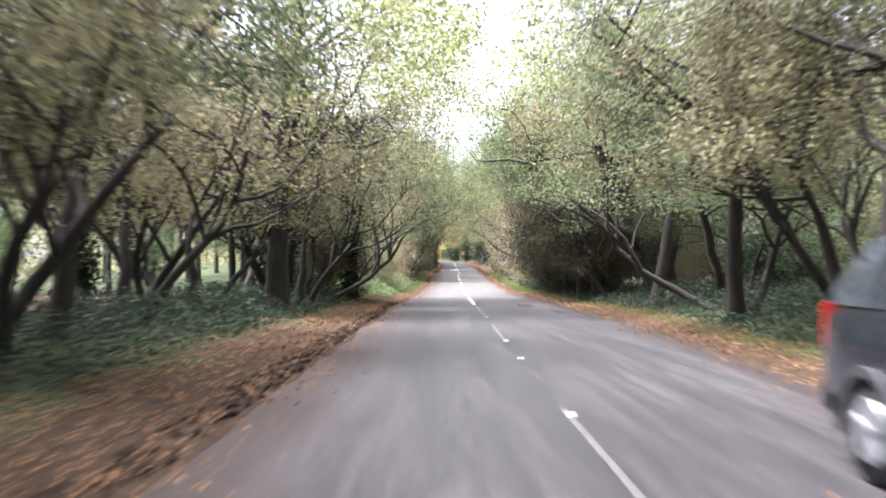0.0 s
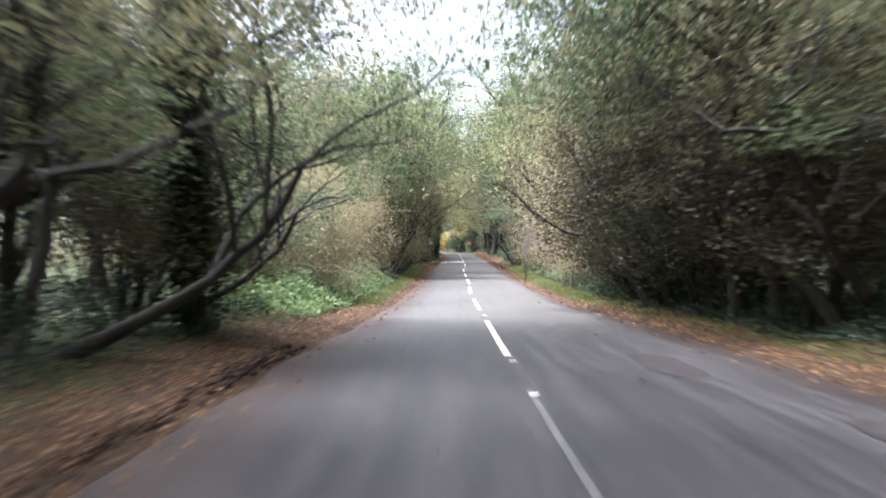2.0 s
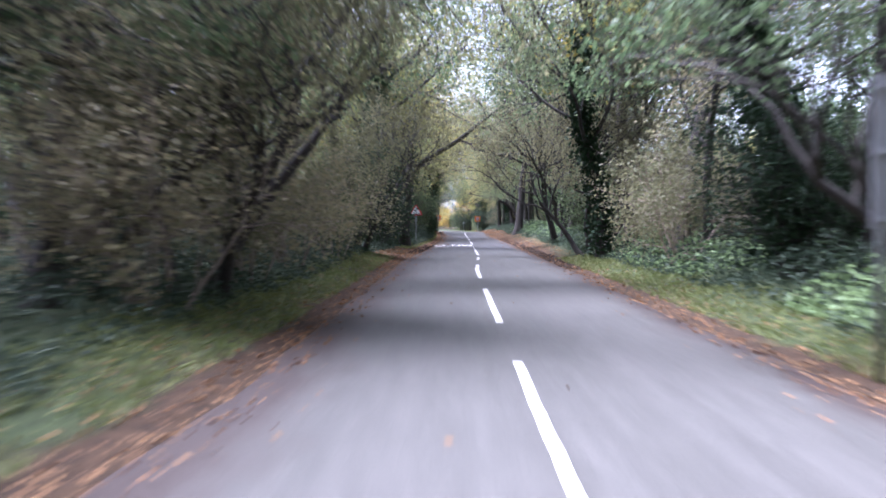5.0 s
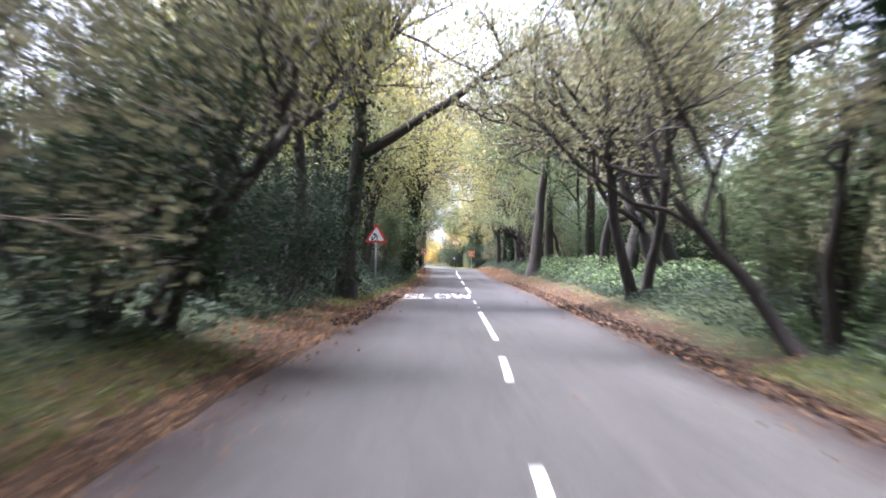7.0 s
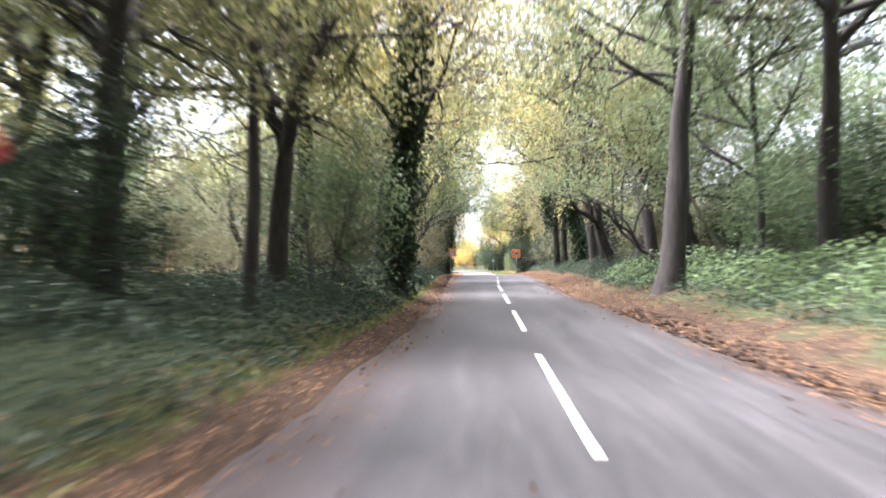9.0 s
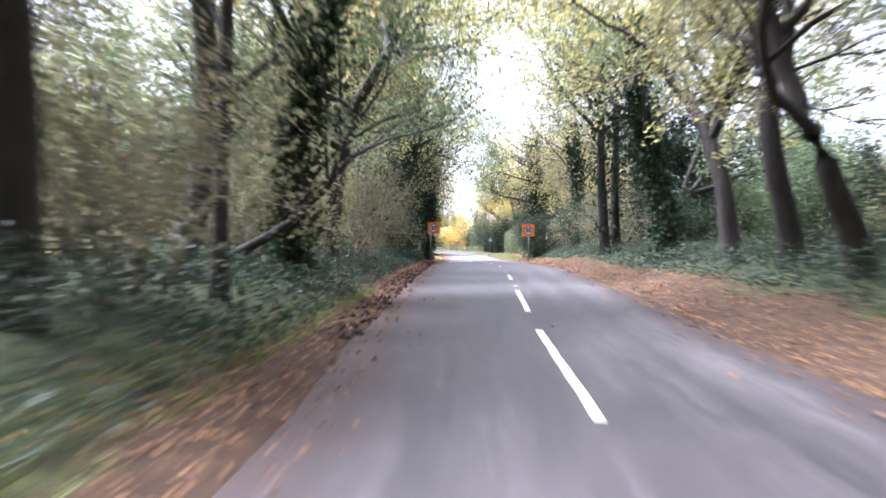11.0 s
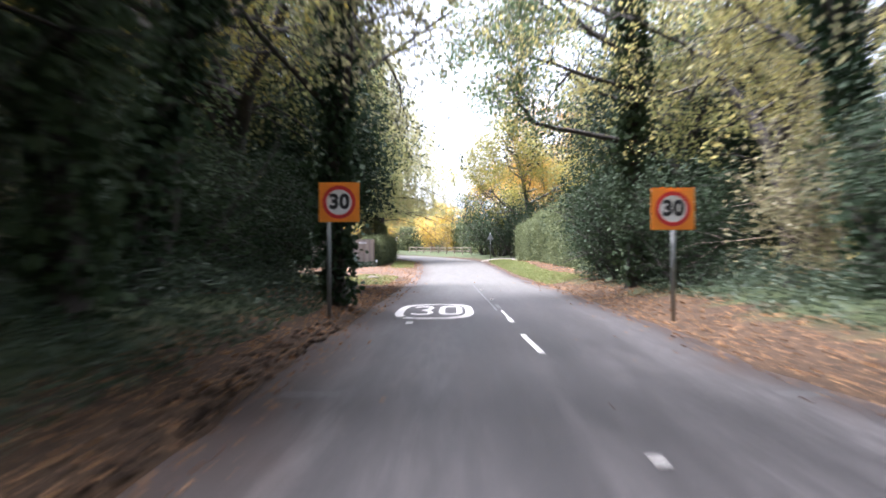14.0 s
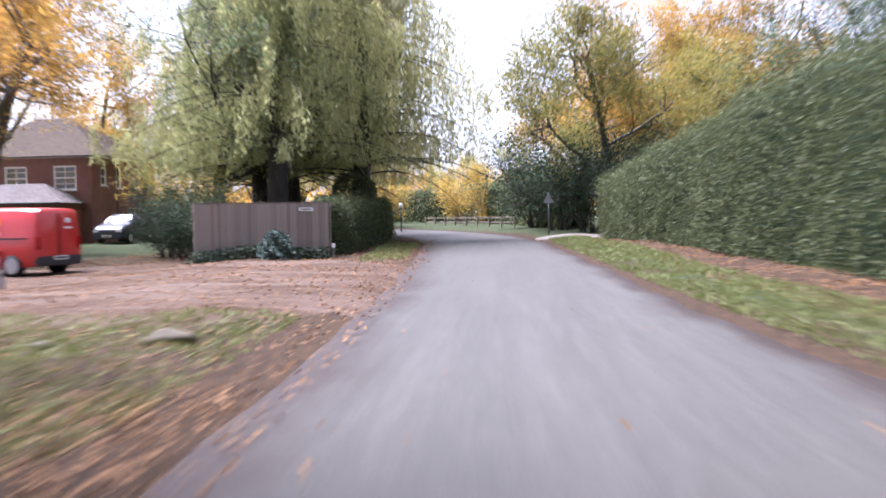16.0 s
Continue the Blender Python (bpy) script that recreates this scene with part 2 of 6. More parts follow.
def board_mat():
    m, n, l, p, out = node_mat("weathered_board")
    a = noise_node(n, l, 2.0, 6, 0.7, stretch=(14, 14, 0.7))
    info = n.new("ShaderNodeObjectInfo")
    r = ramp(n, [(0.25, (0.19, 0.16, 0.14)), (0.5, (0.31, 0.27, 0.235)), (0.8, (0.42, 0.375, 0.335))])
    l.new(a.outputs[0], r.inputs[0])
    v = ramp(n, [(0.0, (0.72, 0.66, 0.62)), (0.6, (1.0, 0.97, 0.95)), (1.0, (1.12, 0.98, 0.88))])
    l.new(info.outputs["Random"], v.inputs[0])
    l.new(mix_col(n, l, 1.0, r.outputs[0], v.outputs[0], "MULTIPLY"), p.inputs["Base Color"])
    p.inputs["Roughness"].default_value = 0.85
    bump(n, l, p, a.outputs[0], 0.4, 0.01)
    return m


TARMAC, FLOOR, BRICK, BOARD = asphalt_mat(), ground_mat(), brick_mat(), board_mat()
LINE = paint_mat("worn_road_paint", (0.36, 0.345, 0.325), 0.7, 0, 0.35, 9)
OLD_LINE = paint_mat("faded_road_paint", (0.042, 0.039, 0.038), 0.7, 0, 0.45, 5)
SOIL = tile_mat("dark_soil", (0.012, 0.008, 0.006), (0.04, 0.026, 0.018))
PATCH = tile_mat("patched_tarmac", (0.014, 0.012, 0.0115), (0.04, 0.035, 0.033))
GREEN = leaf_mat("green_leaf", [(0.045, 0.075, 0.0365), (0.09, 0.128, 0.0567), (0.15, 0.188, 0.0911), (0.24, 0.255, 0.142)], 0.55, 0.5)
THORN = leaf_mat("dark_thorn_leaf", [(0.0312, 0.0276, 0.0144), (0.0516, 0.0468, 0.024), (0.0792, 0.0696, 0.036), (0.12, 0.0984, 0.054)], 0.55, 0.4)
OLIVE = leaf_mat("olive_leaf", [(0.0862, 0.0832, 0.0416), (0.141, 0.139, 0.0718), (0.22, 0.197, 0.104), (0.314, 0.257, 0.151)], 0.55, 0.5)
YELLOW = leaf_mat("yellow_leaf", [(0.114, 0.122, 0.0324), (0.249, 0.222, 0.054), (0.454, 0.333, 0.0648), (0.476, 0.244, 0.0648)], 0.55, 0.5)
LIME = leaf_mat("yellow_green_leaf", [(0.102, 0.123, 0.0489), (0.189, 0.203, 0.0783), (0.319, 0.29, 0.108), (0.478, 0.377, 0.138)], 0.55, 0.55)
ORANGE = leaf_mat("orange_leaf", [(0.186, 0.125, 0.0366), (0.419, 0.261, 0.0522), (0.552, 0.312, 0.0627), (0.489, 0.177, 0.0522)], 0.55, 0.5)
PALE = leaf_mat("dry_pale_leaf", [(0.23, 0.17, 0.105), (0.33, 0.26, 0.17), (0.27, 0.25, 0.12), (0.4, 0.33, 0.22)], 0.7, 0.4)
IVY = leaf_mat("ivy_leaf", [(0.012, 0.025, 0.012), (0.022, 0.04, 0.018), (0.035, 0.055, 0.025), (0.06, 0.08, 0.035)], 0.75, 0.15)
NEEDLE = leaf_mat("conifer_spray", [(0.201, 0.226, 0.0927), (0.313, 0.325, 0.134), (0.425, 0.412, 0.186), (0.582, 0.511, 0.247)], 0.6, 0.5)
UNDER = leaf_mat("bramble_leaf", [(0.0189, 0.0297, 0.0189), (0.0297, 0.0459, 0.0284), (0.0473, 0.0662, 0.0392), (0.0743, 0.0905, 0.054)], 0.6, 0.3)
FERN = leaf_mat("bracken_leaf", [(0.1, 0.15, 0.0625), (0.163, 0.225, 0.0938), (0.213, 0.288, 0.125), (0.263, 0.288, 0.15)], 0.55, 0.4)
GRASS = leaf_mat("verge_grass", [(0.05, 0.07, 0.018), (0.09, 0.12, 0.03), (0.14, 0.155, 0.05), (0.2, 0.17, 0.08)], 0.6, 0.3)
LITTER = leaf_mat("fallen_leaf", [(0.082, 0.041, 0.0205), (0.164, 0.082, 0.0344), (0.246, 0.139, 0.0574), (0.377, 0.279, 0.164)], 0.75, 0.1)
HEDGE = leaf_mat("hedge_leaf", [(0.055, 0.067, 0.026), (0.092, 0.108, 0.046), (0.134, 0.146, 0.066), (0.195, 0.196, 0.1)], 0.65, 0.3)
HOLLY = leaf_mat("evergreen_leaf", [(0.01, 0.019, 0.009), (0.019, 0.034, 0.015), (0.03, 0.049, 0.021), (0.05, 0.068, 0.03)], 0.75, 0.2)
GREY_LEAF = leaf_mat("grey_green_leaf", [(0.06, 0.085, 0.07), (0.1, 0.14, 0.115), (0.16, 0.2, 0.17), (0.22, 0.26, 0.22)], 0.6, 0.1)
BARK = bark_mat("brown_bark", (0.035, 0.029, 0.024), (0.105, 0.088, 0.072), (0.06, 0.065, 0.03))
BARK_DARK = bark_mat("dark_bark", (0.014, 0.0115, 0.0095), (0.048, 0.039, 0.031))
BARK_PALE = bark_mat("pale_bark", (0.1, 0.085, 0.068), (0.27, 0.235, 0.19), (0.11, 0.115, 0.06))
TWIG = bark_mat("twig_bark", (0.13, 0.1, 0.075), (0.28, 0.22, 0.165))
STEEL = paint_mat("galvanised_steel", (0.2, 0.21, 0.205), 0.45, 0.7)
SIGN_BACK = paint_mat("grey_sign_back", (0.19, 0.195, 0.2), 0.75, 0.0, 0.15, 2)
WHITE = paint_mat("white_sheet", (0.78, 0.78, 0.76), 0.4, 0, 0.06)
RED = paint_mat("red_sheet", (0.55, 0.03, 0.03), 0.4, 0, 0.1)
BLACK = paint_mat("black_sheet", (0.015, 0.015, 0.017), 0.5)
AMBER = paint_mat("orange_sheet", (0.85, 0.27, 0.015), 0.5, 0, 0.08)
VAN_RED = paint_mat("red_van_paint", (0.52, 0.025, 0.022), 0.3, 0, 0.06, 2, 0.6)
SILVER = paint_mat("silver_car_paint", (0.42, 0.46, 0.52), 0.3, 0.55, 0.05, 2, 0.6)
NAVY = paint_mat("dark_blue_car_paint", (0.01, 0.014, 0.028), 0.4, 0.0, 0.06, 2, 0.2)
CHARCOAL = paint_mat("dark_grey_car_paint", (0.016, 0.019, 0.025), 0.25, 0.3, 0.06, 2, 0.6)
RUBBER = paint_mat("tyre_rubber", (0.02, 0.02, 0.021), 0.85)
ALLOY = paint_mat("alloy_rim", (0.45, 0.46, 0.48), 0.35, 0.8)
PLASTIC = paint_mat("black_plastic", (0.03, 0.03, 0.032), 0.6)
TAIL = paint_mat("red_lamp", (0.35, 0.015, 0.012), 0.15, 0, 0.1)
CLEAR = paint_mat("clear_lamp", (0.7, 0.72, 0.75), 0.12, 0.2, 0.1)
CAR_GLASS = glass_mat("dark_car_glass", (0.02, 0.025, 0.03))
PANE = glass_mat("window_pane", (0.1, 0.12, 0.13))
FRAME = paint_mat("white_window_paint", (0.78, 0.77, 0.74), 0.5, 0, 0.05)
TILE = tile_mat("brown_roof_tile", (0.045, 0.034, 0.027), (0.095, 0.075, 0.055))
SLATE = tile_mat("grey_roof_tile", (0.17, 0.155, 0.15), (0.29, 0.265, 0.26))
STONE = tile_mat("pale_stone", (0.055, 0.047, 0.034), (0.11, 0.096, 0.072))
CONCRETE = tile_mat("pale_drive", (0.1, 0.087, 0.076), (0.16, 0.142, 0.125))
GRIT = gravel_mat()
POST_WOOD = tile_mat("old_post_wood", (0.13, 0.11, 0.085), (0.27, 0.235, 0.19))


# ---- building helpers ----
def mesh_of(name, verts, faces, mats=(), smooth=False):
    me = bpy.data.meshes.new(name)
    me.from_pydata(np.asarray(verts, float).tolist(), [], [list(map(int, f)) for f in faces])
    for m in mats:
        me.materials.append(m)
    if smooth:
        me.polygons.foreach_set("use_smooth", [True] * len(me.polygons))
    me.update()
    return me


def thing(name, label, category, group="", kind="", at=(0, 0, 0), rz=0.0, size=1.0):
    ob = new(name)
    ob.empty_display_size = 0.2
    ob.location, ob.rotation_euler, ob.scale = at, (0, 0, radians(rz)), (size, size, size)
    return tagged(ob, label, category, group, kind)


def part(name, bm, material, parent, label="", smooth=False, bevel=0.0):
    """Link a bmesh, or a finished mesh, as one object under its thing."""
    if isinstance(bm, bmesh.types.BMesh):
        if bevel:
            bmesh.ops.bevel(bm, geom=bm.edges[:], offset=bevel, segments=2, affect="EDGES", clamp_overlap=True)
        me = bpy.data.meshes.new(name)
        bm.to_mesh(me)
        bm.free()
        me.materials.append(material)
        if smooth:
            me.polygons.foreach_set("use_smooth", [True] * len(me.polygons))
    else:
        me = bm
    ob = new(name, me)
    ob.parent = parent
    if label:
        ob["label"] = label
    return ob


def box(bm, size, at, rz=0.0, rx=0.0, ry=0.0):
    r = bmesh.ops.create_cube(bm, size=1.0)
    m = pose(*at, rx, ry, rz) @ Matrix.Diagonal((*size, 1))
    bmesh.ops.transform(bm, matrix=m, verts=r["verts"])
    return bm


def cyl(bm, r1, r2, depth, at, rx=0.0, ry=0.0, rz=0.0, seg=16, caps=True):
    r = bmesh.ops.create_cone(bm, cap_ends=caps, segments=seg, radius1=r1, radius2=r2, depth=depth)
    bmesh.ops.transform(bm, matrix=pose(*at, rx, ry, rz), verts=r["verts"])
    return bm


def new_box(size, at, **turn):
    return box(bmesh.new(), size, at, **turn)


def new_cyl(r1, r2, depth, at, **more):
    return cyl(bmesh.new(), r1, r2, depth, at, **more)


def prism(points, depth, axis="y"):
    """A flat outline in x, z (or x, y) given a thickness."""
    bm = bmesh.new()
    vs = [bm.verts.new((x, -depth / 2, z) if axis == "y" else (x, z, 0)) for x, z in points]
    f = bm.faces.new(vs)
    r = bmesh.ops.extrude_face_region(bm, geom=[f])
    vec = (0, depth, 0) if axis == "y" else (0, 0, depth)
    bmesh.ops.translate(bm, vec=vec, verts=[v for v in r["geom"] if isinstance(v, bmesh.types.BMVert)])
    bmesh.ops.recalc_face_normals(bm, faces=bm.faces[:])
    return bm


# ---- the lie of the land ----
KNOT_Z = [0.19, 0.00, -0.23, -0.44, -0.53, -0.50, -0.43, -0.31, -0.22, -0.12, 0.09, 0.29, 0.45, 0.56, 0.46, 0.34, 0.29, 0.34, 0.46, 0.58, 0.70, 0.81, 0.93, 1.05, 1.16, 1.28]
_ky = np.arange(-15, 361, 15.0)
_fy = np.arange(-60, 420, 1.0)
_fz = np.convolve(np.pad(np.interp(_fy, _ky, KNOT_Z), 4, mode="edge"), np.ones(9) / 9, mode="valid")


def road_z(y):
    return np.interp(y, _fy, _fz)


EDGE_Y = [-60, 0, 16, 30, 44, 65, 88, 108, 117, 130, 141, 165, 178, 190, 207, 216, 223, 236, 246]
EDGE_L = [-1.9, -1.8, -1.75, -1.6, -0.9, -0.5, -0.4, 0.2, 0.5, 0.85, 0.9, 0.5, 0.45, 0.2, 0.25, 0.3, 0.2, -0.2, -0.6]
EDGE_R = [4.0, 4.2, 4.9, 4.9, 4.25, 4.5, 5.0, 5.3, 5.6, 5.55, 5.3, 6.0, 6.1, 5.6, 5.6, 5.05, 4.9, 4.65, 4.4]
MARK_Y = [-60, 0, 8, 20, 27, 38, 52, 59, 83, 95, 104, 116, 133, 151, 168, 178, 185, 193, 200, 210, 223, 236, 246]
MARK_X = [1.1, 1.15, 1.22, 1.4, 1.45, 1.53, 1.62, 1.82, 2.1, 2.55, 2.68, 2.9, 3.02, 3.14, 3.5, 3.54, 3.36, 3.16, 3.1, 2.92, 2.6, 2.3, 1.9]

rows_l, rows_r = [], []
for yy in np.arange(-60, 246.1, 0.5):
    jl, jr = (noise.noise((0.35 * yy, 3.1, 0)) * 0.16 + noise.noise((1.4 * yy, 9.0, 0)) * 0.06, noise.noise((0.35 * yy, 7.7, 4)) * 0.16 + noise.noise((1.4 * yy, 2.0, 4)) * 0.06)
    rows_l.append((np.interp(yy, EDGE_Y, EDGE_L) + jl, yy))
    rows_r.append((np.interp(yy, EDGE_Y, EDGE_R) + jr, yy))
cx, cy, head = 1.9, 246.0, radians(4)
for i in range(150):
    step = 1.0 if i < 70 else 6.0
    head = min(head + radians(1.15 if i > 4 else 0.6) * min(step, 1), radians(62))
    cx, cy = cx - math.sin(head) * step, cy + math.cos(head) * step
    rows_l.append((cx - 2.5 * math.cos(head), cy - 2.5 * math.sin(head)))
    rows_r.append((cx + 2.5 * math.cos(head), cy + 2.5 * math.sin(head)))
rows_l, rows_r = np.array(rows_l), np.array(rows_r)
ROAD_C, ROAD_H = (rows_l + rows_r) / 2, np.linalg.norm(rows_r - rows_l, axis=1) / 2
ROAD_T = np.gradient(ROAD_C, axis=0)
BANK_Y = [-100, 40, 62, 100, 118, 190, 204, 216, 260, 400]
BANK_L = [0.12, 0.12, 0.25, 0.35, 0.5, 0.5, 0.3, 0.02, 0.08, 0.1]
BANK_R = [0.12, 0.12, 0.2, 0.35, 0.6, 0.5, 0.45, 0.25, 0.12, 0.1]


def land(x, y):
    """Height of the ground, distance from the tarmac's edge (minus: on it) and side (-1 left, 1 right)."""
    x, y = np.atleast_1d(np.asarray(x, float)), np.atleast_1d(np.asarray(y, float))
    z, d, s = np.empty_like(x), np.empty_like(x), np.empty_like(x)
    for a in range(0, len(x), 4000):
        b = slice(a, a + 4000)
        q = (x[b, None] - ROAD_C[None, ::2, 0]) ** 2 + (y[b, None] - ROAD_C[None, ::2, 1]) ** 2
        k = q.argmin(1) * 2
        d[b] = np.sqrt(q.min(1)) - ROAD_H[k]
        s[b] = np.sign((x[b] - ROAD_C[k, 0]) * ROAD_T[k, 1] - (y[b] - ROAD_C[k, 1]) * ROAD_T[k, 0])
    bank = np.where(s < 0, np.interp(y, BANK_Y, BANK_L), np.interp(y, BANK_Y, BANK_R))
    t = np.clip(d / 3.0, 0, 1)
    t = t * t * (3 - 2 * t)
    dip = 0.3 * np.clip((d - 5) / 6, 0, 1) * np.clip((y - 217) / 8, 0, 1) * (s < 0)
    rough = 0.05 * np.sin(1.7 * x + 0.6 * y) * np.sin(0.9 * y - 0.5 * x) + 0.07 * np.sin(0.31 * x + 2) * np.sin(0.23 * y)
    z[:] = road_z(y) - dip + bank * t + rough * np.clip(d / 2, 0, 1) - np.where(d < 0.15, np.clip((0.15 - d) * 0.4, 0, 0.08), 0)
    return z, d, s


def gz(x, y):
    return float(land([x], [y])[0][0])


# ---- ground ----
gx = np.concatenate([[-2500, -1200, -600, -300, -160, -100, -70, -50], np.arange(-40, -15, 1.5), np.arange(-15, 22, 0.45), np.arange(22, 45, 1.5), [55, 75, 110, 170, 300, 600, 1200, 2500]])
gy = np.concatenate([[-2500, -1200, -600, -300, -160, -100, -70], np.arange(-50, 262, 1.0), np.arange(262, 330, 2.5), [340, 360, 390, 430, 500, 650, 900, 1400, 2500]])
X, Y = np.meshgrid(gx, gy)
Z, D, S = land(X.ravel(), Y.ravel())
nx, ny = len(gx), len(gy)
idx = np.arange(nx * ny).reshape(ny, nx)
faces = np.stack([idx[:-1, :-1], idx[:-1, 1:], idx[1:, 1:], idx[1:, :-1]], -1).reshape(-1, 4)
me = mesh_of("ground", np.stack([X.ravel(), Y.ravel(), Z], 1), faces, [FLOOR], True)
green_y = [-3000, 38, 46, 64, 84, 92, 104, 150, 160, 206, 214, 260, 3000]
green_l = [0.05, 0.05, 0.45, 0.45, 0.3, 0.2, 0.25, 0.25, 0.15, 0.12, 0.08, 0.25, 0.4]
green_r = [0.05, 0.08, 0.5, 0.5, 0.45, 0.3, 0.15, 0.1, 0.05, 0.05, 0.3, 0.3, 0.45]
gr = np.where(S < 0, np.interp(Y.ravel(), green_y, green_l), np.interp(Y.ravel(), green_y, green_r))
thorn_wood = (Y.ravel() < 45) & (S < 0)
gr = np.where(D > 30, 0.3, gr)
hedge_foot = (Y.ravel() > 210) & (Y.ravel() < 252) & (S > 0) & (D > 1.6)
gr = gr + 0.42 * np.clip((D - 0.9) / 1.5, 0, 1) * np.where(thorn_wood, np.clip((9 - D) / 3, 0, 1), np.where((S < 0) & (Y.ravel() > 198) & (Y.ravel() < 246), 0, 1)) - 0.6 * np.clip((0.7 - D) / 0.7, 0, 1)
gr = np.where(hedge_foot, 0.05, gr)
me.attributes.new("grass", "FLOAT", "POINT").data.foreach_set("value", gr.astype(np.float32))
tagged(new("ground", me), "woodland floor of soil, leaf litter and grass", "ground", kind="structure")

# ---- road ----
n_r = len(rows_l)
across = np.concatenate([[0.0], np.linspace(0.02, 0.98, 13), [1.0]])
verts, att = [], []
for i in range(n_r):
    for u in across:
        q = rows_l[i] * (1 - u) + rows_r[i] * u
        z = float(road_z(q[1])) + 0.02 * (1 - (2 * u - 1) ** 2)
        if u in (0.0, 1.0):
            z -= 0.07
        verts.append((q[0], q[1], z))
        att.append(u)
m_a = len(across)
ri = np.arange(n_r * m_a).reshape(n_r, m_a)
faces = np.stack([ri[:-1, :-1], ri[:-1, 1:], ri[1:, 1:], ri[1:, :-1]], -1).reshape(-1, 4)
me = mesh_of("road", verts, faces, [TARMAC], True)
me.attributes.new("across", "FLOAT", "POINT").data.foreach_set("value", np.array(att, np.float32))
laid_y = np.interp([v[1] for v in verts], [33.0, 38.0, 98.0, 104.0, 202.0, 213.0], [0, 1, 1, 0.15, 0.1, 1.0])
me.attributes.new("resurfaced", "FLOAT", "POINT").data.foreach_set("value", laid_y.astype(np.float32))
road = tagged(new("road", me), "worn grey tarmac lane with dirty edges", "road", kind="structure")


def on_road(x, y):
    l, r = np.interp(y, EDGE_Y, EDGE_L), np.interp(y, EDGE_Y, EDGE_R)
    u = (x - l) / (r - l)
    return float(road_z(y)) + 0.02 * (1 - (2 * u - 1) ** 2) + 0.006


def lay(name, outline_rows, mat, label):
    """A strip of paint: rows of (left x, right x, y)."""
    v, f = [], []
    for a, b, y in outline_rows:
        v += [(a, y, on_road(a, y)), (b, y, on_road(b, y))]
    for i in range(len(outline_rows) - 1):
        f.append((2 * i, 2 * i + 1, 2 * i + 3, 2 * i + 2))
    ob = new(name, mesh_of(name, v, f, [mat]))
    ob.parent = road
    ob["label"] = label
    return ob


def dash(y0, y1, mat=LINE, w=0.095, off=0.0, label="white centre line dash"):
    ys = np.arange(y0, y1 + 0.01, 0.5)
    rows = []
    for y in ys:
        c = np.interp(y, MARK_Y, MARK_X) + off
        j = 0.012 * noise.noise((y * 3, y0, 1))
        rows.append((c - w / 2 + j, c + w / 2 + j, y))
    lay("centre_line_dash", rows, mat, label)


dash(41.3, 47.2)
for y0, y1 in ((50.8, 56.3), (59.6, 65.6), (69.1, 75.6), (79.2, 86.2), (90.2, 92.7)):
    dash(y0, y1)
for y0 in (-3.0, 11.0, 21.0):
    dash(y0, y0 + 6, OLD_LINE, 0.06, 0.0, "almost worn away centre line dash")
dash(30.3, 37.3)
dash(95.2, 103.6)
dash(107.4, 109.4, LINE, 0.05)
dash(115.9, 122.6)
for y0 in (126.2, 135.6, 144.6, 153.6):
    dash(y0, y0 + 6)
dash(165.2, 168.2, LINE, 0.08)
dash(168.2, 173.5, OLD_LINE, 0.07, 0.0, "almost worn away centre line dash")
dash(191.2, 193.9, LINE, 0.08)
dash(196.0, 197.0, LINE, 0.09)
dash(197.0, 199.0, LINE, 0.05)
dash(199.7, 201.3, OLD_LINE, 0.08)
lay("tar_seam", [(float(np.interp(y, MARK_Y, MARK_X)) - 0.1 - 0.025 * (1 + noise.noise((y, 2, 2))), float(np.interp(y, MARK_Y, MARK_X)) - 0.1 + 0.012, y) for y in np.arange(199.0, 213.0, 0.5)], paint_mat("joint_tar", (0.04, 0.039, 0.04), 0.6), "dark joint along the middle of the lane")
for y0, off in ((195.75, -1.77),):
    dash(y0, y0 + 0.5, LINE if y0 > 190 else OLD_LINE, 0.12, off, "short white edge mark")
stud = new_box((0.1, 0.1, 0.018), (0, 0, 0))
bmesh.ops.bevel(stud, geom=stud.edges[:], offset=0.006, segments=1, affect="EDGES")
stud_me = bpy.data.meshes.new("road_stud")
stud.to_mesh(stud_me)
stud.free()
stud_me.materials.append(LINE)
for y in (2.6, 8.0, 11.5, 20.4, 26.6, 29.6, 38.9, 105.2, 161.5, 178.0, 185.5, 203.2, 209.0):
    c = float(np.interp(y, MARK_Y, MARK_X))
    s = new("road_stud", stud_me)
    s.location, s.parent = (c + 0.02, y, on_road(c, y) + 0.004), road


def stroke(points, x0, x1, y0, y1, name, wide=0.1, deep=0.3):
    """A painted letter: a ribbon along a line given in a unit square; two loops' ends may meet."""
    sx, sy = x1 - x0, y1 - y0
    p = np.array(points, float)
    closed = np.allclose(p[0], p[-1])
    t = np.gradient(p, axis=0)
    if closed:
        t[0] = t[-1] = (p[1] - p[-2]) / 2
    t = t * np.array([sx / wide, sy / deep])
    t /= np.linalg.norm(t, axis=1, keepdims=True)
    off = np.stack([-t[:, 1] * wide / 2 / sx, t[:, 0] * deep / 2 / sy], 1) * 1.1
    v, f = [], []
    for q in np.stack([p - off, p + off], 1).reshape(-1, 2):
        x, y = x0 + sx * q[0], y0 + sy * q[1]
        v.append((x, y, on_road(x, y) + 0.002))
    for k in range(len(p) - 1):
        f.append((2 * k, 2 * k + 1, 2 * k + 3, 2 * k + 2))
    ob = new(name, mesh_of(name, v, f, [LINE]))
    ob.parent, ob["label"] = road, "white painted road lettering"


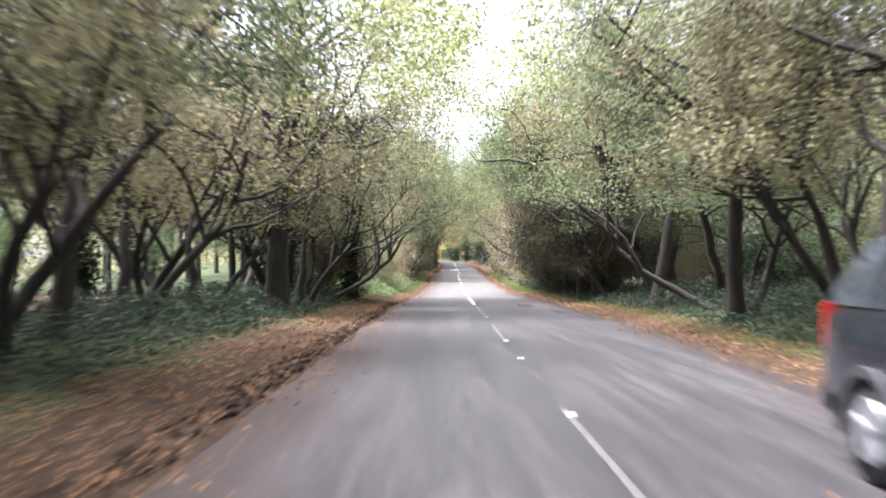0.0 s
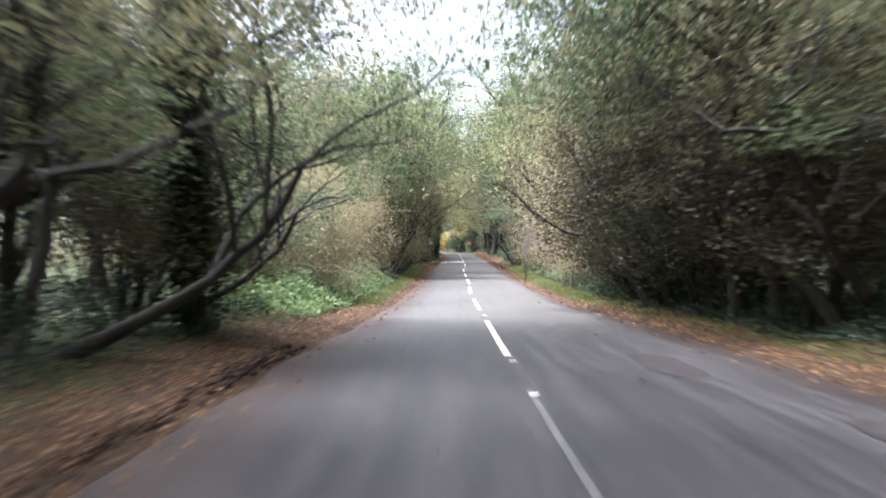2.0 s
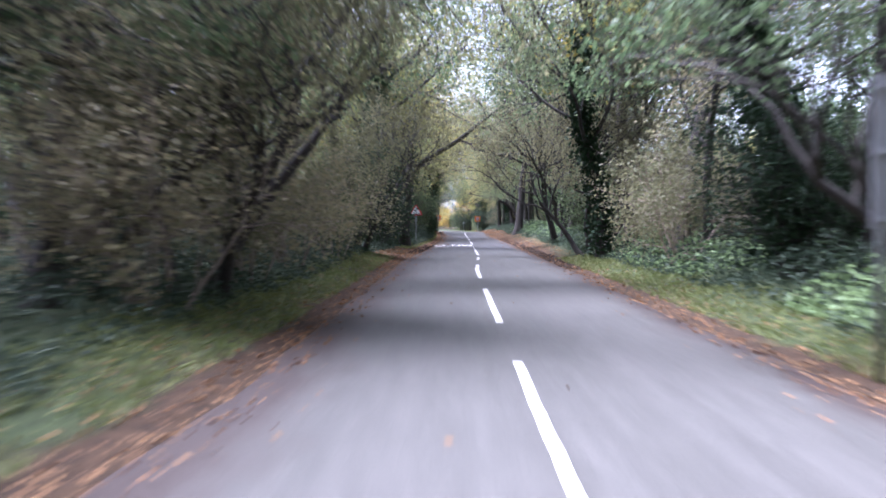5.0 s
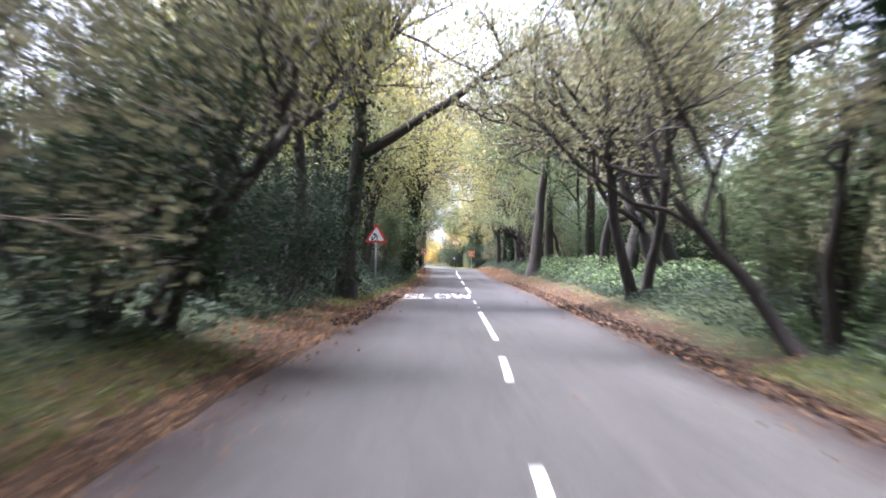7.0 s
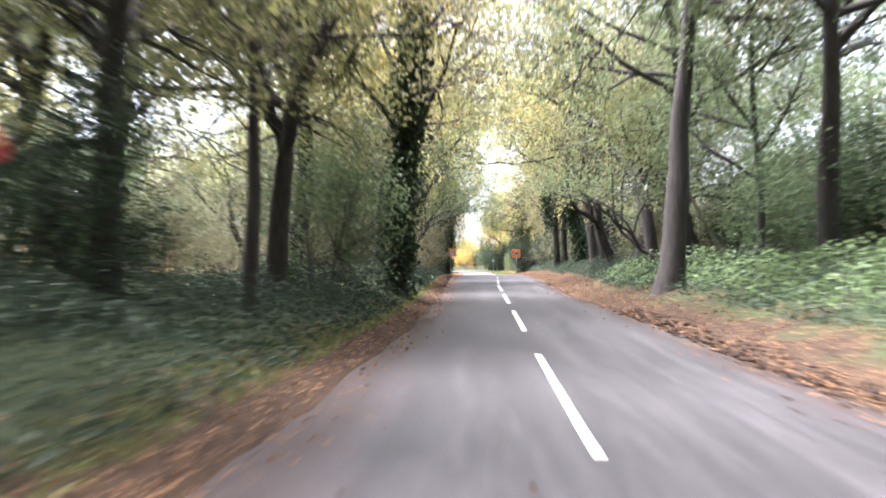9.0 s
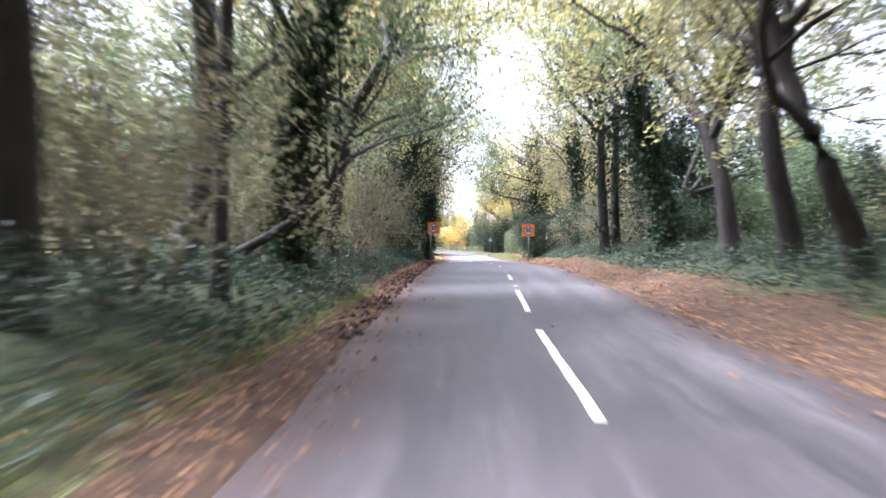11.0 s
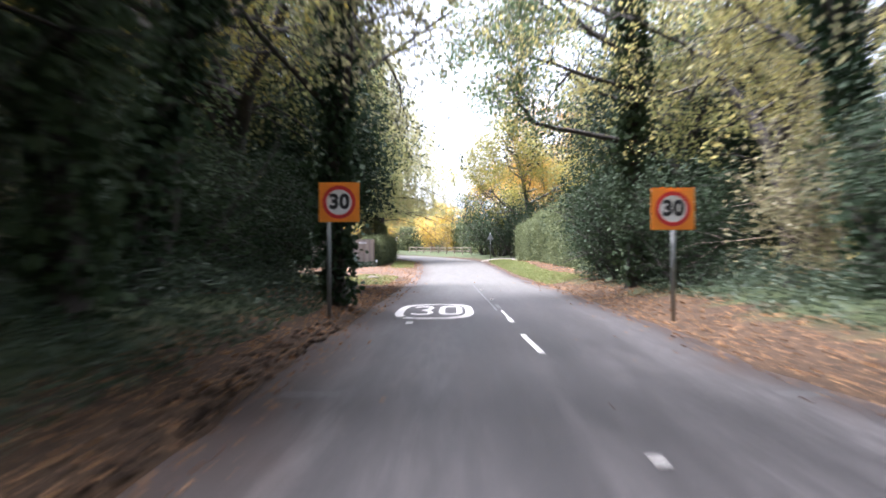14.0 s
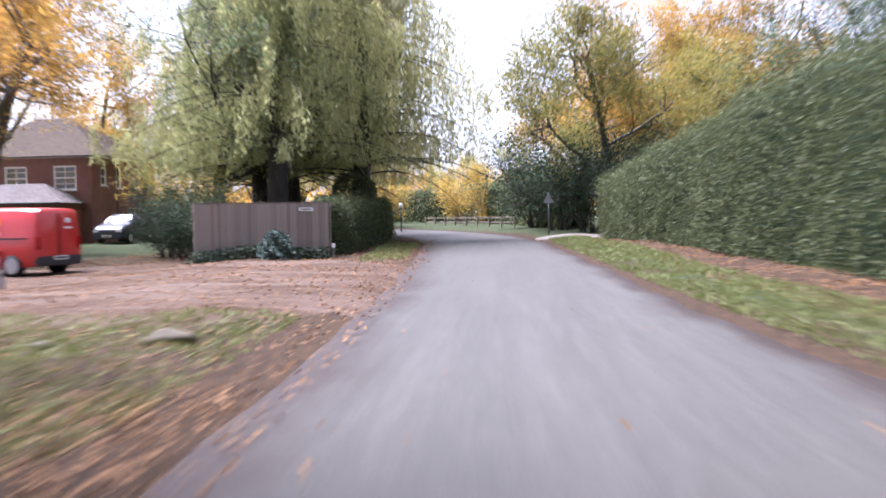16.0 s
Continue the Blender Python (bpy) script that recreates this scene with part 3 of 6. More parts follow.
STROKE_S = [(0.95, 0.82), (0.8, 0.93), (0.55, 0.95), (0.25, 0.93), (0.1, 0.8), (0.15, 0.64), (0.4, 0.54), (0.62, 0.46), (0.86, 0.34), (0.88, 0.16), (0.72, 0.06), (0.45, 0.04), (0.2, 0.06), (0.02, 0.16)]
STROKE_L = [(0.12, 1.0), (0.11, 0.5), (0.1, 0.12), (0.13, 0.05), (0.5, 0.045), (1.0, 0.045)]
STROKE_O = [(0.1, 0.5), (0.1, 0.8), (0.2, 0.93), (0.5, 0.96), (0.8, 0.93), (0.9, 0.8), (0.9, 0.5), (0.9, 0.2), (0.8, 0.07), (0.5, 0.04), (0.2, 0.07), (0.1, 0.2), (0.1, 0.5)]
STROKE_W = [(0.05, 1.0), (0.14, 0.55), (0.24, 0.1), (0.3, 0.09), (0.4, 0.5), (0.5, 0.86), (0.6, 0.5), (0.7, 0.09), (0.76, 0.1), (0.86, 0.55), (0.95, 1.0)]
STROKE_3 = [(0.06, 0.84), (0.2, 0.94), (0.5, 0.96), (0.8, 0.93), (0.9, 0.78), (0.78, 0.6), (0.5, 0.52), (0.8, 0.42), (0.92, 0.24), (0.8, 0.08), (0.5, 0.04), (0.2, 0.06), (0.05, 0.18)]
for shape, xa, xb, yo in ((STROKE_S, 0.52, 0.98, 0.0), (STROKE_L, 1.04, 1.46, 0.25), (STROKE_O, 1.57, 2.06, 0.55), (STROKE_W, 2.16, 2.82, 0.75)):
    stroke(shape, xa, xb, 110.15 + yo, 113.65 + yo, "slow_letter")
rv, rf = [], []
for i in range(64):
    a = 2 * math.pi * i / 64
    ca, sa = math.cos(a), math.sin(a)
    for k, (hw, hl) in enumerate(((0.78, 2.25), (0.62, 1.98))):
        x, y = 1.74 + hw * math.copysign(abs(ca) ** 0.62, ca), 199.05 + hl * math.copysign(abs(sa) ** 0.62, sa)
        rv.append((x, y, on_road(x, y) + 0.002))
for i in range(64):
    j = (i + 1) % 64
    if i not in (39, 40):
        rf.append((2 * i, 2 * j, 2 * j + 1, 2 * i + 1))
ring = new("roundel_ring", mesh_of("roundel_ring", rv, rf, [LINE]))
ring.parent, ring["label"] = road, "worn white oval painted on tarmac"
stroke(STROKE_3, 1.29, 1.7, 197.9, 200.5, "roundel_digit", 0.1, 0.36)
stroke(STROKE_O, 1.84, 2.28, 197.9, 200.5, "roundel_digit", 0.11, 0.36)
lay("tar_seam", [(0.62, 5.5, 188.1), (0.62, 5.5, 188.22)], paint_mat("tar_seam", (0.025, 0.025, 0.026), 0.6), "dark tar seam across the lane")


for px, py, w2, l2 in ((3.35, 29.2, 0.3, 1.3), (4.1, 24.0, 0.4, 1.1)):
    pv = [(px, py, on_road(px, py) + 0.001)]
    for k in range(28):
        a = 2 * math.pi * k / 28
        r = 1 + 0.22 * noise.noise((2 * math.cos(a) + px, 2 * math.sin(a), py))
        x, y = px + w2 * r * math.copysign(abs(math.cos(a)) ** 0.6, math.cos(a)), py + l2 * r * math.copysign(abs(math.sin(a)) ** 0.6, math.sin(a))
        pv.append((x, y, on_road(x, y) + 0.001))
    ob = new("tarmac_patch", mesh_of("tarmac_patch", pv, [(0, k + 1, (k + 1) % 28 + 1) for k in range(28)], [PATCH]))
    ob.parent, ob["label"] = road, "dark sunken repair in the tarmac"


def sheet(name, cx, cy, rx, ry, mat, label, lift=0.02, power=0.5, seed=1):
    """A laid surface with a ragged edge that follows the ground."""
    v, f, rings, seg = [], [], 16, 72
    for k in range(rings + 1):
        for i in range(seg):
            a = 2 * math.pi * i / seg
            ca, sa = math.cos(a), math.sin(a)
            rag = 1 + 0.06 * noise.noise((3 * ca + seed, 3 * sa, 0)) + 0.03 * noise.noise((11 * ca, 11 * sa, seed))
            t = k / rings
            v.append((cx + rx * t * rag * math.copysign(abs(ca) ** power, ca), cy + ry * t * rag * math.copysign(abs(sa) ** power, sa), 0))
    v = np.array(v)
    zz = land(v[:, 0], v[:, 1])[0]
    v[:, 2] = zz + lift
    v[-seg:, 2] = zz[-seg:] - 0.03
    for k in range(rings):
        for i in range(seg):
            j = (i + 1) % seg
            f.append((k * seg + i, k * seg + j, (k + 1) * seg + j, (k + 1) * seg + i))
    return tagged(new(name, mesh_of(name, v, f, [mat], True)), label, name, kind="structure")


sheet("driveway", -11.0, 227.2, 11.6, 9.2, GRIT, "leaf-strewn gravel drive beside the lane", 0.035)
sheet("side_drive", 7.6, 251.3, 3.6, 2.2, CONCRETE, "pale concrete drive mouth between hedges", 0.03, 0.6, 4)


# ---- plants ----
def unit(v):
    return v / max(np.linalg.norm(v), 1e-9)


class Wood:
    """Gathers the tubes of stems and the spots where leaves grow."""

    def __init__(self, seed, low=None):
        self.low = low
        self.rng = np.random.default_rng(seed)
        self.v, self.f, self.n, self.spots = [], [], 0, []

    def tube(self, path, radii, sides):
        path = np.asarray(path)
        t = np.gradient(path, axis=0)
        t /= np.maximum(np.linalg.norm(t, axis=1, keepdims=True), 1e-9)
        ref = np.where(np.abs(t[:, 2:3]) > 0.9, np.array([[1.0, 0, 0]]), np.array([[0, 0, 1.0]]))
        a = np.cross(t, ref)
        a /= np.maximum(np.linalg.norm(a, axis=1, keepdims=True), 1e-9)
        b = np.cross(t, a)
        ang = np.arange(sides) * 2 * np.pi / sides
        r = np.asarray(radii)[:, None, None]
        ringv = path[:, None, :] + r * (np.cos(ang)[None, :, None] * a[:, None, :] + np.sin(ang)[None, :, None] * b[:, None, :])
        k = len(path)
        self.v.append(ringv.reshape(-1, 3))
        i = np.arange((k - 1) * sides).reshape(k - 1, sides)
        j = np.roll(i, -1, axis=1)
        self.f.append(np.stack([i, j, j + sides, i + sides], -1).reshape(-1, 4) + self.n)
        self.n += k * sides

    def limb(self, p, d, length, r, level, deepest, gnarl=0.18, up=0.05, kids=(4, 6), angle=(35, 65), shrink=(0.5, 0.75), taper=0.7, first=0.3, sides=(8, 5, 3, 3, 3)):
        rng = self.rng
        n = max(4, int(length / (0.45 if level < 2 else 0.3)))
        n = min(n, (12, 7, 4, 3, 3)[level])
        path, dirs, d = [np.array(p, float)], [unit(np.array(d, float))], unit(np.array(d, float))
        for _ in range(n):
            d = unit(d + rng.normal(0, gnarl, 3) * (1 if level else 0.6) + np.array([0, 0, up]))
            path.append(path[-1] + d * length / n)
            dirs.append(d)
        if level and self.low:
            a = np.array(path)
            rho = np.hypot(a[:, 0], a[:, 1])
            sag = np.maximum(0, np.where(rho > 1.3, self.low + 0.25 + 0.12 * (rho - 1.3), 0) - a[:, 2]).max()
            if sag > 0.6 and level > 1:
                return path
            if sag > 0:
                for k in range(n + 1):
                    path[k] = path[k] + np.array([0, 0, sag * (k / n) ** 0.7])
        s = np.linspace(0, 1, n + 1)
        radii = r * (1 - taper * s)
        if level == 0:
            radii[0] *= 1.45
            radii[1] *= 1.08
        self.tube(path, radii, sides[min(level, 4)])
        if level >= deepest - 1:
            for k in range(1 if level == deepest else n // 2, n + 1):
                self.spots.append((path[k], 0.16 + 0.1 * (level < deepest)))
        if level >= deepest:
            return path
        for _ in range(rng.integers(*kids) + (1 if level == 0 else 0)):
            k = min(n, int(round((first + (1 - first) * rng.random() ** 0.8) * n)))
            side = unit(np.cross(dirs[k], rng.normal(size=3)))
            th = radians(rng.uniform(*angle))
            nd = dirs[k] * math.cos(th) + side * math.sin(th)
            self.limb(path[k], nd, length * rng.uniform(*shrink), radii[k] * 0.62, level + 1, deepest, gnarl * 1.15, up, kids, angle, shrink, taper, 0.2, sides)
        return path

    def mesh(self, name, mat):
        return mesh_of(name, np.concatenate(self.v), np.concatenate(self.f), [mat], True)


def leaves_mesh(name, centres, size, mat, rng, flat=0.4, aspect=0.6, droop=0.0, outward=0.0):
    """Many small pointed leaves at the given places."""
    n = len(centres)
    a = rng.normal(size=(n, 3))
    a[:, 2] = a[:, 2] * flat - droop
    a /= np.linalg.norm(a, axis=1, keepdims=True)
    b = np.cross(a, rng.normal(size=(n, 3)))
    b /= np.maximum(np.linalg.norm(b, axis=1, keepdims=True), 1e-9)
    if flat < 0.2:
        b[:, 2] *= flat * 2
        b /= np.linalg.norm(b, axis=1, keepdims=True)
    if outward:
        o = (centres - centres.mean(0)) * np.array([1, 1, 0.8]) + np.array([0, 0, 0.8])
        o = outward * o / np.maximum(np.linalg.norm(o, axis=1, keepdims=True), 1e-9) + rng.normal(size=(n, 3)) * 0.58
        a -= o * ((a * o).sum(1) / (o * o).sum(1))[:, None]
        a /= np.maximum(np.linalg.norm(a, axis=1, keepdims=True), 1e-9)
        b = np.cross(o, a)
        b /= np.maximum(np.linalg.norm(b, axis=1, keepdims=True), 1e-9)
    L = size * rng.uniform(0.6, 1.25, (n, 1))
    q = np.stack([centres - a * L / 2, centres + b * L * aspect / 2, centres + a * L / 2, centres - b * L * aspect / 2], 1)
    return mesh_of(name, q.reshape(-1, 3), np.arange(4 * n).reshape(n, 4), [mat])


def scatter(spots, count, rng, spread=1.6, low=None):
    p = np.array([s[0] for s in spots])
    w = np.array([s[1] for s in spots])
    k = rng.integers(0, len(p), count)
    c = p[k] + np.clip(rng.normal(size=(count, 3)), -1.7, 1.7) * (w[k] * spread)[:, None]
    if low:
        rho = np.hypot(c[:, 0], c[:, 1])
        c = c[c[:, 2] > np.where(rho > 1.5, low + 0.15 * (rho - 1.5), 0.25)]
    return c


PLANTS = {}


def keep_plant(key, name, label, category, parts):
    PLANTS[key] = (name, label, category, parts)


def crown_tree(key, seed, name, label, bark, leaf, stems, leaf_n, leaf_size, deepest=3, low=2.6, ivy=0.0, kids=(4, 6), gnarl=0.2, up=0.06, spread=1.7, angle=(35, 65), first=0.35, shrink=(0.5, 0.75), extra=()):
    """stems: (base x, y), direction, length, radius; extra: single boughs (start, direction, length, radius)."""
    w = Wood(seed, low)
    trunk_paths = []
    for (bx, by), d, length, r in stems:
        trunk_paths.append((w.limb((bx, by, -0.25), d, length, r, 0, deepest, gnarl, up, kids, angle, shrink, 0.62, first), r))
    for p, d, length, r in extra:
        w.limb(p, d, length, r, 1, deepest, 0.17, 0.03, (7, 10), (35, 70), (0.3, 0.5), 0.75, 0.3)
    rng = w.rng
    parts = [("trunk", w.mesh("trunk", bark)), ("crown", leaves_mesh("crown", scatter(w.spots, int(leaf_n * 1.9), rng, spread, low), leaf_size * 0.72, leaf, rng, 0.4, 0.6, 0.0, 0.9))]
    if ivy:
        c = []
        for path, r in trunk_paths:
            path = np.array(path)
            n = int(1700 * ivy)
            t = rng.uniform(0, 1, n) ** 0.8 * (len(path) - 1)
            i = np.minimum(t.astype(int), len(path) - 2)
            q = path[i] + (path[i + 1] - path[i]) * (t - i)[:, None]
            o = rng.normal(size=(n, 3))
            o[:, 2] *= 0.4
            o /= np.linalg.norm(o, axis=1, keepdims=True)
            c.append(q + o * (r * 0.9 + rng.gamma(2.0, 0.095, (n, 1))))
        c = np.concatenate(c)
        parts.append(("ivy", leaves_mesh("ivy", c[c[:, 2] > 0.05], 0.17, IVY, rng, 0.8, 0.85)))
    keep_plant(key, name, label, "tree", parts)


def V(x, y, z):
    return np.array([x, y, z], float)


for i, leaf in enumerate((OLIVE, GREEN, OLIVE)):
    crown_tree(f"thorn{i}", 11 + i, "hawthorn_tree", ("gnarled many-stemmed thorn tree with thin olive leaves", "gnarled many-stemmed thorn tree with small green leaves", "leaning thorn tree with bare lower twigs")[i], BARK_DARK, leaf,
               [((0, 0), V(0.25, 0.1 * i, 1), 4.2, 0.15), ((-0.35, 0.2), V(-0.45, 0.3, 0.9), 3.8, 0.12), ((0.3, -0.25), V(0.75, -0.3, 0.9), 4.4, 0.12)], 7500, 0.13, 3, 2.2, 0.0, (5, 7), 0.24, 0.05, 0.95)
for i, leaf in enumerate((GREEN, OLIVE, LIME)):
    crown_tree(f"oak{i}", 31 + i, "oak_tree", ("broad oak with mossy trunk and green leaves", "broad oak with crooked limbs and olive leaves", "tall oak with yellowing leaves")[i], BARK_DARK, leaf,
               [((0, 0), V(0.08, 0.05, 1), 6.6, 0.27)], 9000, 0.16, 3, 2.6, 0.0, (5, 8), 0.17, 0.07, 1.0, (45, 80), 0.36, (0.55, 0.8))
for i, leaf in enumerate((OLIVE, GREEN)):
    crown_tree(f"pole{i}", 51 + i, "slender_tree", ("slender straight tree with a thin olive crown", "slender straight tree with a thin green crown")[i], BARK_DARK, leaf,
               [((0, 0), V(0.04, 0.02, 1), 9.5, 0.14)], 3400, 0.17, 2, 3.0, 0.0, (9, 13), 0.08, 0.06, 2.2, (40, 70), 0.3, (0.25, 0.4))
for i, leaf in enumerate((GREEN, OLIVE)):
    crown_tree(f"ivy{i}", 61 + i, "ivy_clad_tree", ("tall trunk wrapped in dark ivy with green leaves above", "tall trunk wrapped in dark ivy below a thin crown")[i], BARK_DARK, leaf,
               [((0, 0), V(0.1, 0.0, 1), 9.0, 0.2)], 4200, 0.16, 3, 3.0, 2.6, (5, 8), 0.1, 0.06, 1.9, (40, 70), 0.4, (0.4, 0.6))
crown_tree("arch", 73, "overhanging_oak", "dark oak whose long limb arches over the lane", BARK_DARK, OLIVE,
           [((0, 0), V(0.08, 0, 1), 9.5, 0.27)], 8500, 0.15, 3, 3.6, 0.5, (5, 8), 0.1, 0.07, 1.1, (40, 75), 0.42, (0.45, 0.7), [(V(0.4, 0, 3.9), V(1, 0.05, 0.62), 6.5, 0.17)])
crown_tree("bigoak", 83, "tall_oak", "tall straight oak with bare crooked limbs and few leaves", BARK_DARK, OLIVE,
           [((0, 0), V(-0.02, 0, 1), 9.5, 0.33)], 6500, 0.15, 3, 3.4, 0.0, (7, 10), 0.15, 0.05, 1.2, (45, 80), 0.62, (0.4, 0.6))
crown_tree("vtree", 87, "forked_tree", "dark tree forked low into two upright stems", BARK_DARK, OLIVE,
           [((0.1, 0), V(0.22, 0, 1), 6.8, 0.17), ((-0.1, 0.05), V(-0.2, 0.1, 1), 6.5, 0.16)], 6500, 0.14, 3, 2.8, 0.0, (6, 9), 0.1, 0.08, 1.1, (25, 55), 0.3, (0.4, 0.6))
crown_tree("bigpole", 88, "tall_dark_tree", "tall straight tree with a thick dark trunk", BARK_DARK, LIME,
           [((0, 0), V(0.03, 0.02, 1), 11.0, 0.24)], 5000, 0.17, 2, 3.4, 0.4, (10, 14), 0.05, 0.06, 1.6, (45, 75), 0.36, (0.28, 0.42))
crown_tree("bough", 89, "ivy_clad_oak", "ivy-clad oak with a long bough over the lane", BARK_DARK, GREEN,
           [((0, 0), V(0.05, 0.0, 1), 8.5, 0.24)], 7000, 0.15, 3, 3.2, 2.4, (5, 8), 0.1, 0.06, 1.1, (40, 70), 0.45, (0.4, 0.6), [(V(0.2, 0, 3.8), V(1, -0.1, 0.22), 4.6, 0.09), (V(0.1, 0.1, 5.2), V(0.9, 0.3, 0.35), 4.2, 0.08)])
crown_tree("lean", 79, "leaning_tree", "leaning dark trunk with crooked branches and green leaves", BARK_DARK, GREEN,
           [((0, 0), V(0.7, 0.1, 0.8), 6.5, 0.21), ((-0.3, 0.3), V(0.1, 0.2, 1), 5.5, 0.17)], 8500, 0.13, 3, 2.4, 0.2, (4, 7), 0.2, 0.08, 1.2, (40, 70), 0.35, (0.5, 0.7))
for i, leaf in enumerate((GREEN, OLIVE)):
    crown_tree(f"over{i}", 91 + i, "spreading_oak", ("spreading oak whose green crown roofs the lane", "spreading oak whose olive crown roofs the lane")[i], BARK_DARK, leaf,
               [((0, 0), V(0.12, 0.02, 1), 7.6, 0.25)], 12000, 0.16, 3, 4.2, 0.0, (7, 10), 0.14, 0.06, 1.1, (50, 85), 0.5, (0.55, 0.75))
crown_tree("candle", 74, "many_limbed_oak", "upright dark oak with many low spreading limbs", BARK_DARK, OLIVE,
           [((0, 0), V(0.01, 0.0, 1), 8.0, 0.37)], 6000, 0.14, 3, 2.2, 0.0, (8, 11), 0.1, 0.07, 1.0, (45, 75), 0.2, (0.45, 0.65))
crown_tree("over2", 94, "spreading_oak", "spreading oak with yellow leaves above the lane", BARK_DARK, YELLOW,
           [((0, 0), V(0.12, 0.02, 1), 7.6, 0.25)], 11000, 0.15, 3, 4.2, 0.0, (7, 10), 0.14, 0.06, 1.1, (50, 85), 0.5, (0.55, 0.75))
for i, low in enumerate((2.7, 0.6)):
    crown_tree(f"yew{i}", 96 + i, "yew_tree", ("dark evergreen tree with a dense hanging crown", "dark evergreen tree clothed to the ground")[i], BARK_DARK, HOLLY,
               [((0, 0), V(0.06, 0.02, 1), 7.4 - i, 0.24)], 26000, 0.17, 3, low, 0.0, (7, 10), 0.13, 0.02, 1.5, (50, 85), (0.34, 0.1)[i], (0.5, 0.7))
for i, leaf in enumerate((LIME, GREEN)):
    crown_tree(f"back{i}", 85 + i, "woodland_tree", ("woodland tree with yellow-green leaves among others", "woodland tree with green leaves among others")[i], BARK, leaf,
               [((0, 0), V(0.05, 0.03, 1), 8.5, 0.19)], 2500, 0.31, 2, 1.2, 0.0, (7, 10), 0.12, 0.05, 3.0, (45, 80), 0.25, (0.3, 0.5))


def bush(key, seed, name, label, bark, leaf, height, radius, stems, leaf_n, leaf_size, deepest=2, category="shrub", low=None):
    w = Wood(seed)
    for k in range(stems):
        a = w.rng.uniform(0, 2 * np.pi)
        out = w.rng.uniform(0.1, 1.0)
        d = V(math.cos(a) * out * radius / height * 1.3, math.sin(a) * out * radius / height * 1.3, 1)
        w.limb((0.25 * math.cos(a), 0.25 * math.sin(a), -0.1), d, height * w.rng.uniform(0.55, 1.0), 0.035, 0, deepest, 0.16, -0.01, (3, 6) if deepest > 2 else (4, 7), (25, 60), (0.35, 0.6), 0.7, 0.15, (4, 3, 3, 3, 3))
    c = scatter(w.spots, int(leaf_n * 1.7), w.rng, 1.3, low)
    c = c[(c[:, 2] > 0.08) & (np.hypot(c[:, 0], c[:, 1]) < 1.3 * radius)]
    keep_plant(key, name, label, category, [("branchwork", w.mesh("branchwork", bark)), ("foliage", leaves_mesh("foliage", c, leaf_size * 0.76, leaf, w.rng, 0.4, 0.6, 0.0, 0.8))])


bush("pale0", 101, "dry_shrub", "pale twiggy shrub with dry cream-brown leaves", TWIG, PALE, 4.6, 2.3, 14, 12000, 0.075, 3)
bush("pale1", 102, "dry_shrub", "arching pale shrub with dry leaves and bare twigs", TWIG, PALE, 5.4, 2.6, 13, 12000, 0.075, 3)
bush("hazel0", 103, "hazel_shrub", "green hazel shrub in the wood's edge", BARK, GREEN, 4.0, 2.0, 8, 5200, 0.14)
bush("hazel1", 104, "hazel_shrub", "olive thin shrub in the wood's edge", TWIG, OLIVE, 3.6, 2.0, 9, 4200, 0.12)
bush("holly0", 105, "holly_shrub", "dark glossy evergreen shrub under the trees", BARK_DARK, HOLLY, 3.2, 1.6, 12, 5200, 0.12)
bush("thicket0", 107, "thorn_thicket", "dense dark thorn thicket at the lane edge", BARK_DARK, THORN, 5.4, 2.4, 18, 13000, 0.13, 3)
bush("golden0", 106, "golden_shrub", "low shrub with yellow autumn leaves", TWIG, YELLOW, 3.0, 1.5, 10, 3600, 0.13)


def weeping(key, seed, height, label):
    """A tall conifer with drooping boughs hung with sprays."""
    w = Wood(seed)
    rng = w.rng
    trunk = [V(0, 0, -0.3)]
    for k in range(12):
        trunk.append(trunk[-1] + V(rng.normal(0, 0.06), rng.normal(0, 0.06), height / 12))
    w.tube(trunk, np.linspace(0.34, 0.04, 13), 9)
    c, boughs = [], Wood(seed + 500)
    for k in range(150):
        s = rng.uniform(0.16, 0.98)
        i = int(s * 12)
        p = trunk[i] + (trunk[min(i + 1, 12)] - trunk[i]) * (s * 12 - i)
        a, length = rng.uniform(0, 2 * np.pi), (1.02 - s) * 6.2 * rng.uniform(0.65, 1.1) + 0.7
        d, path = V(math.cos(a), math.sin(a), 0.2), [p]
        for _ in range(8):
            path.append(path[-1] + unit(d) * length / 8)
            d = d + V(0, 0, -0.13)
        boughs.tube(path, np.linspace(0.035, 0.005, 9), 3)
        path = np.array(path)
        for _ in range(int(8 + 7 * length)):
            q = path[rng.integers(1, 9)]
            hang, m = rng.uniform(0.5, 1.9), rng.integers(10, 20)
            c.append(q + np.stack([rng.normal(0, 0.1, m), rng.normal(0, 0.1, m), -np.linspace(0, hang, m)], 1))
    c = np.concatenate(c)
    keep_plant(key, "weeping_conifer", label, "conifer", [("trunk", w.mesh("trunk", BARK_DARK)), ("branchwork", boughs.mesh("branchwork", BARK_DARK)), ("drooping_foliage", leaves_mesh("drooping_foliage", c[c[:, 2] > 2.4], 0.2, NEEDLE, rng, 0.5, 0.22, 1.4))])


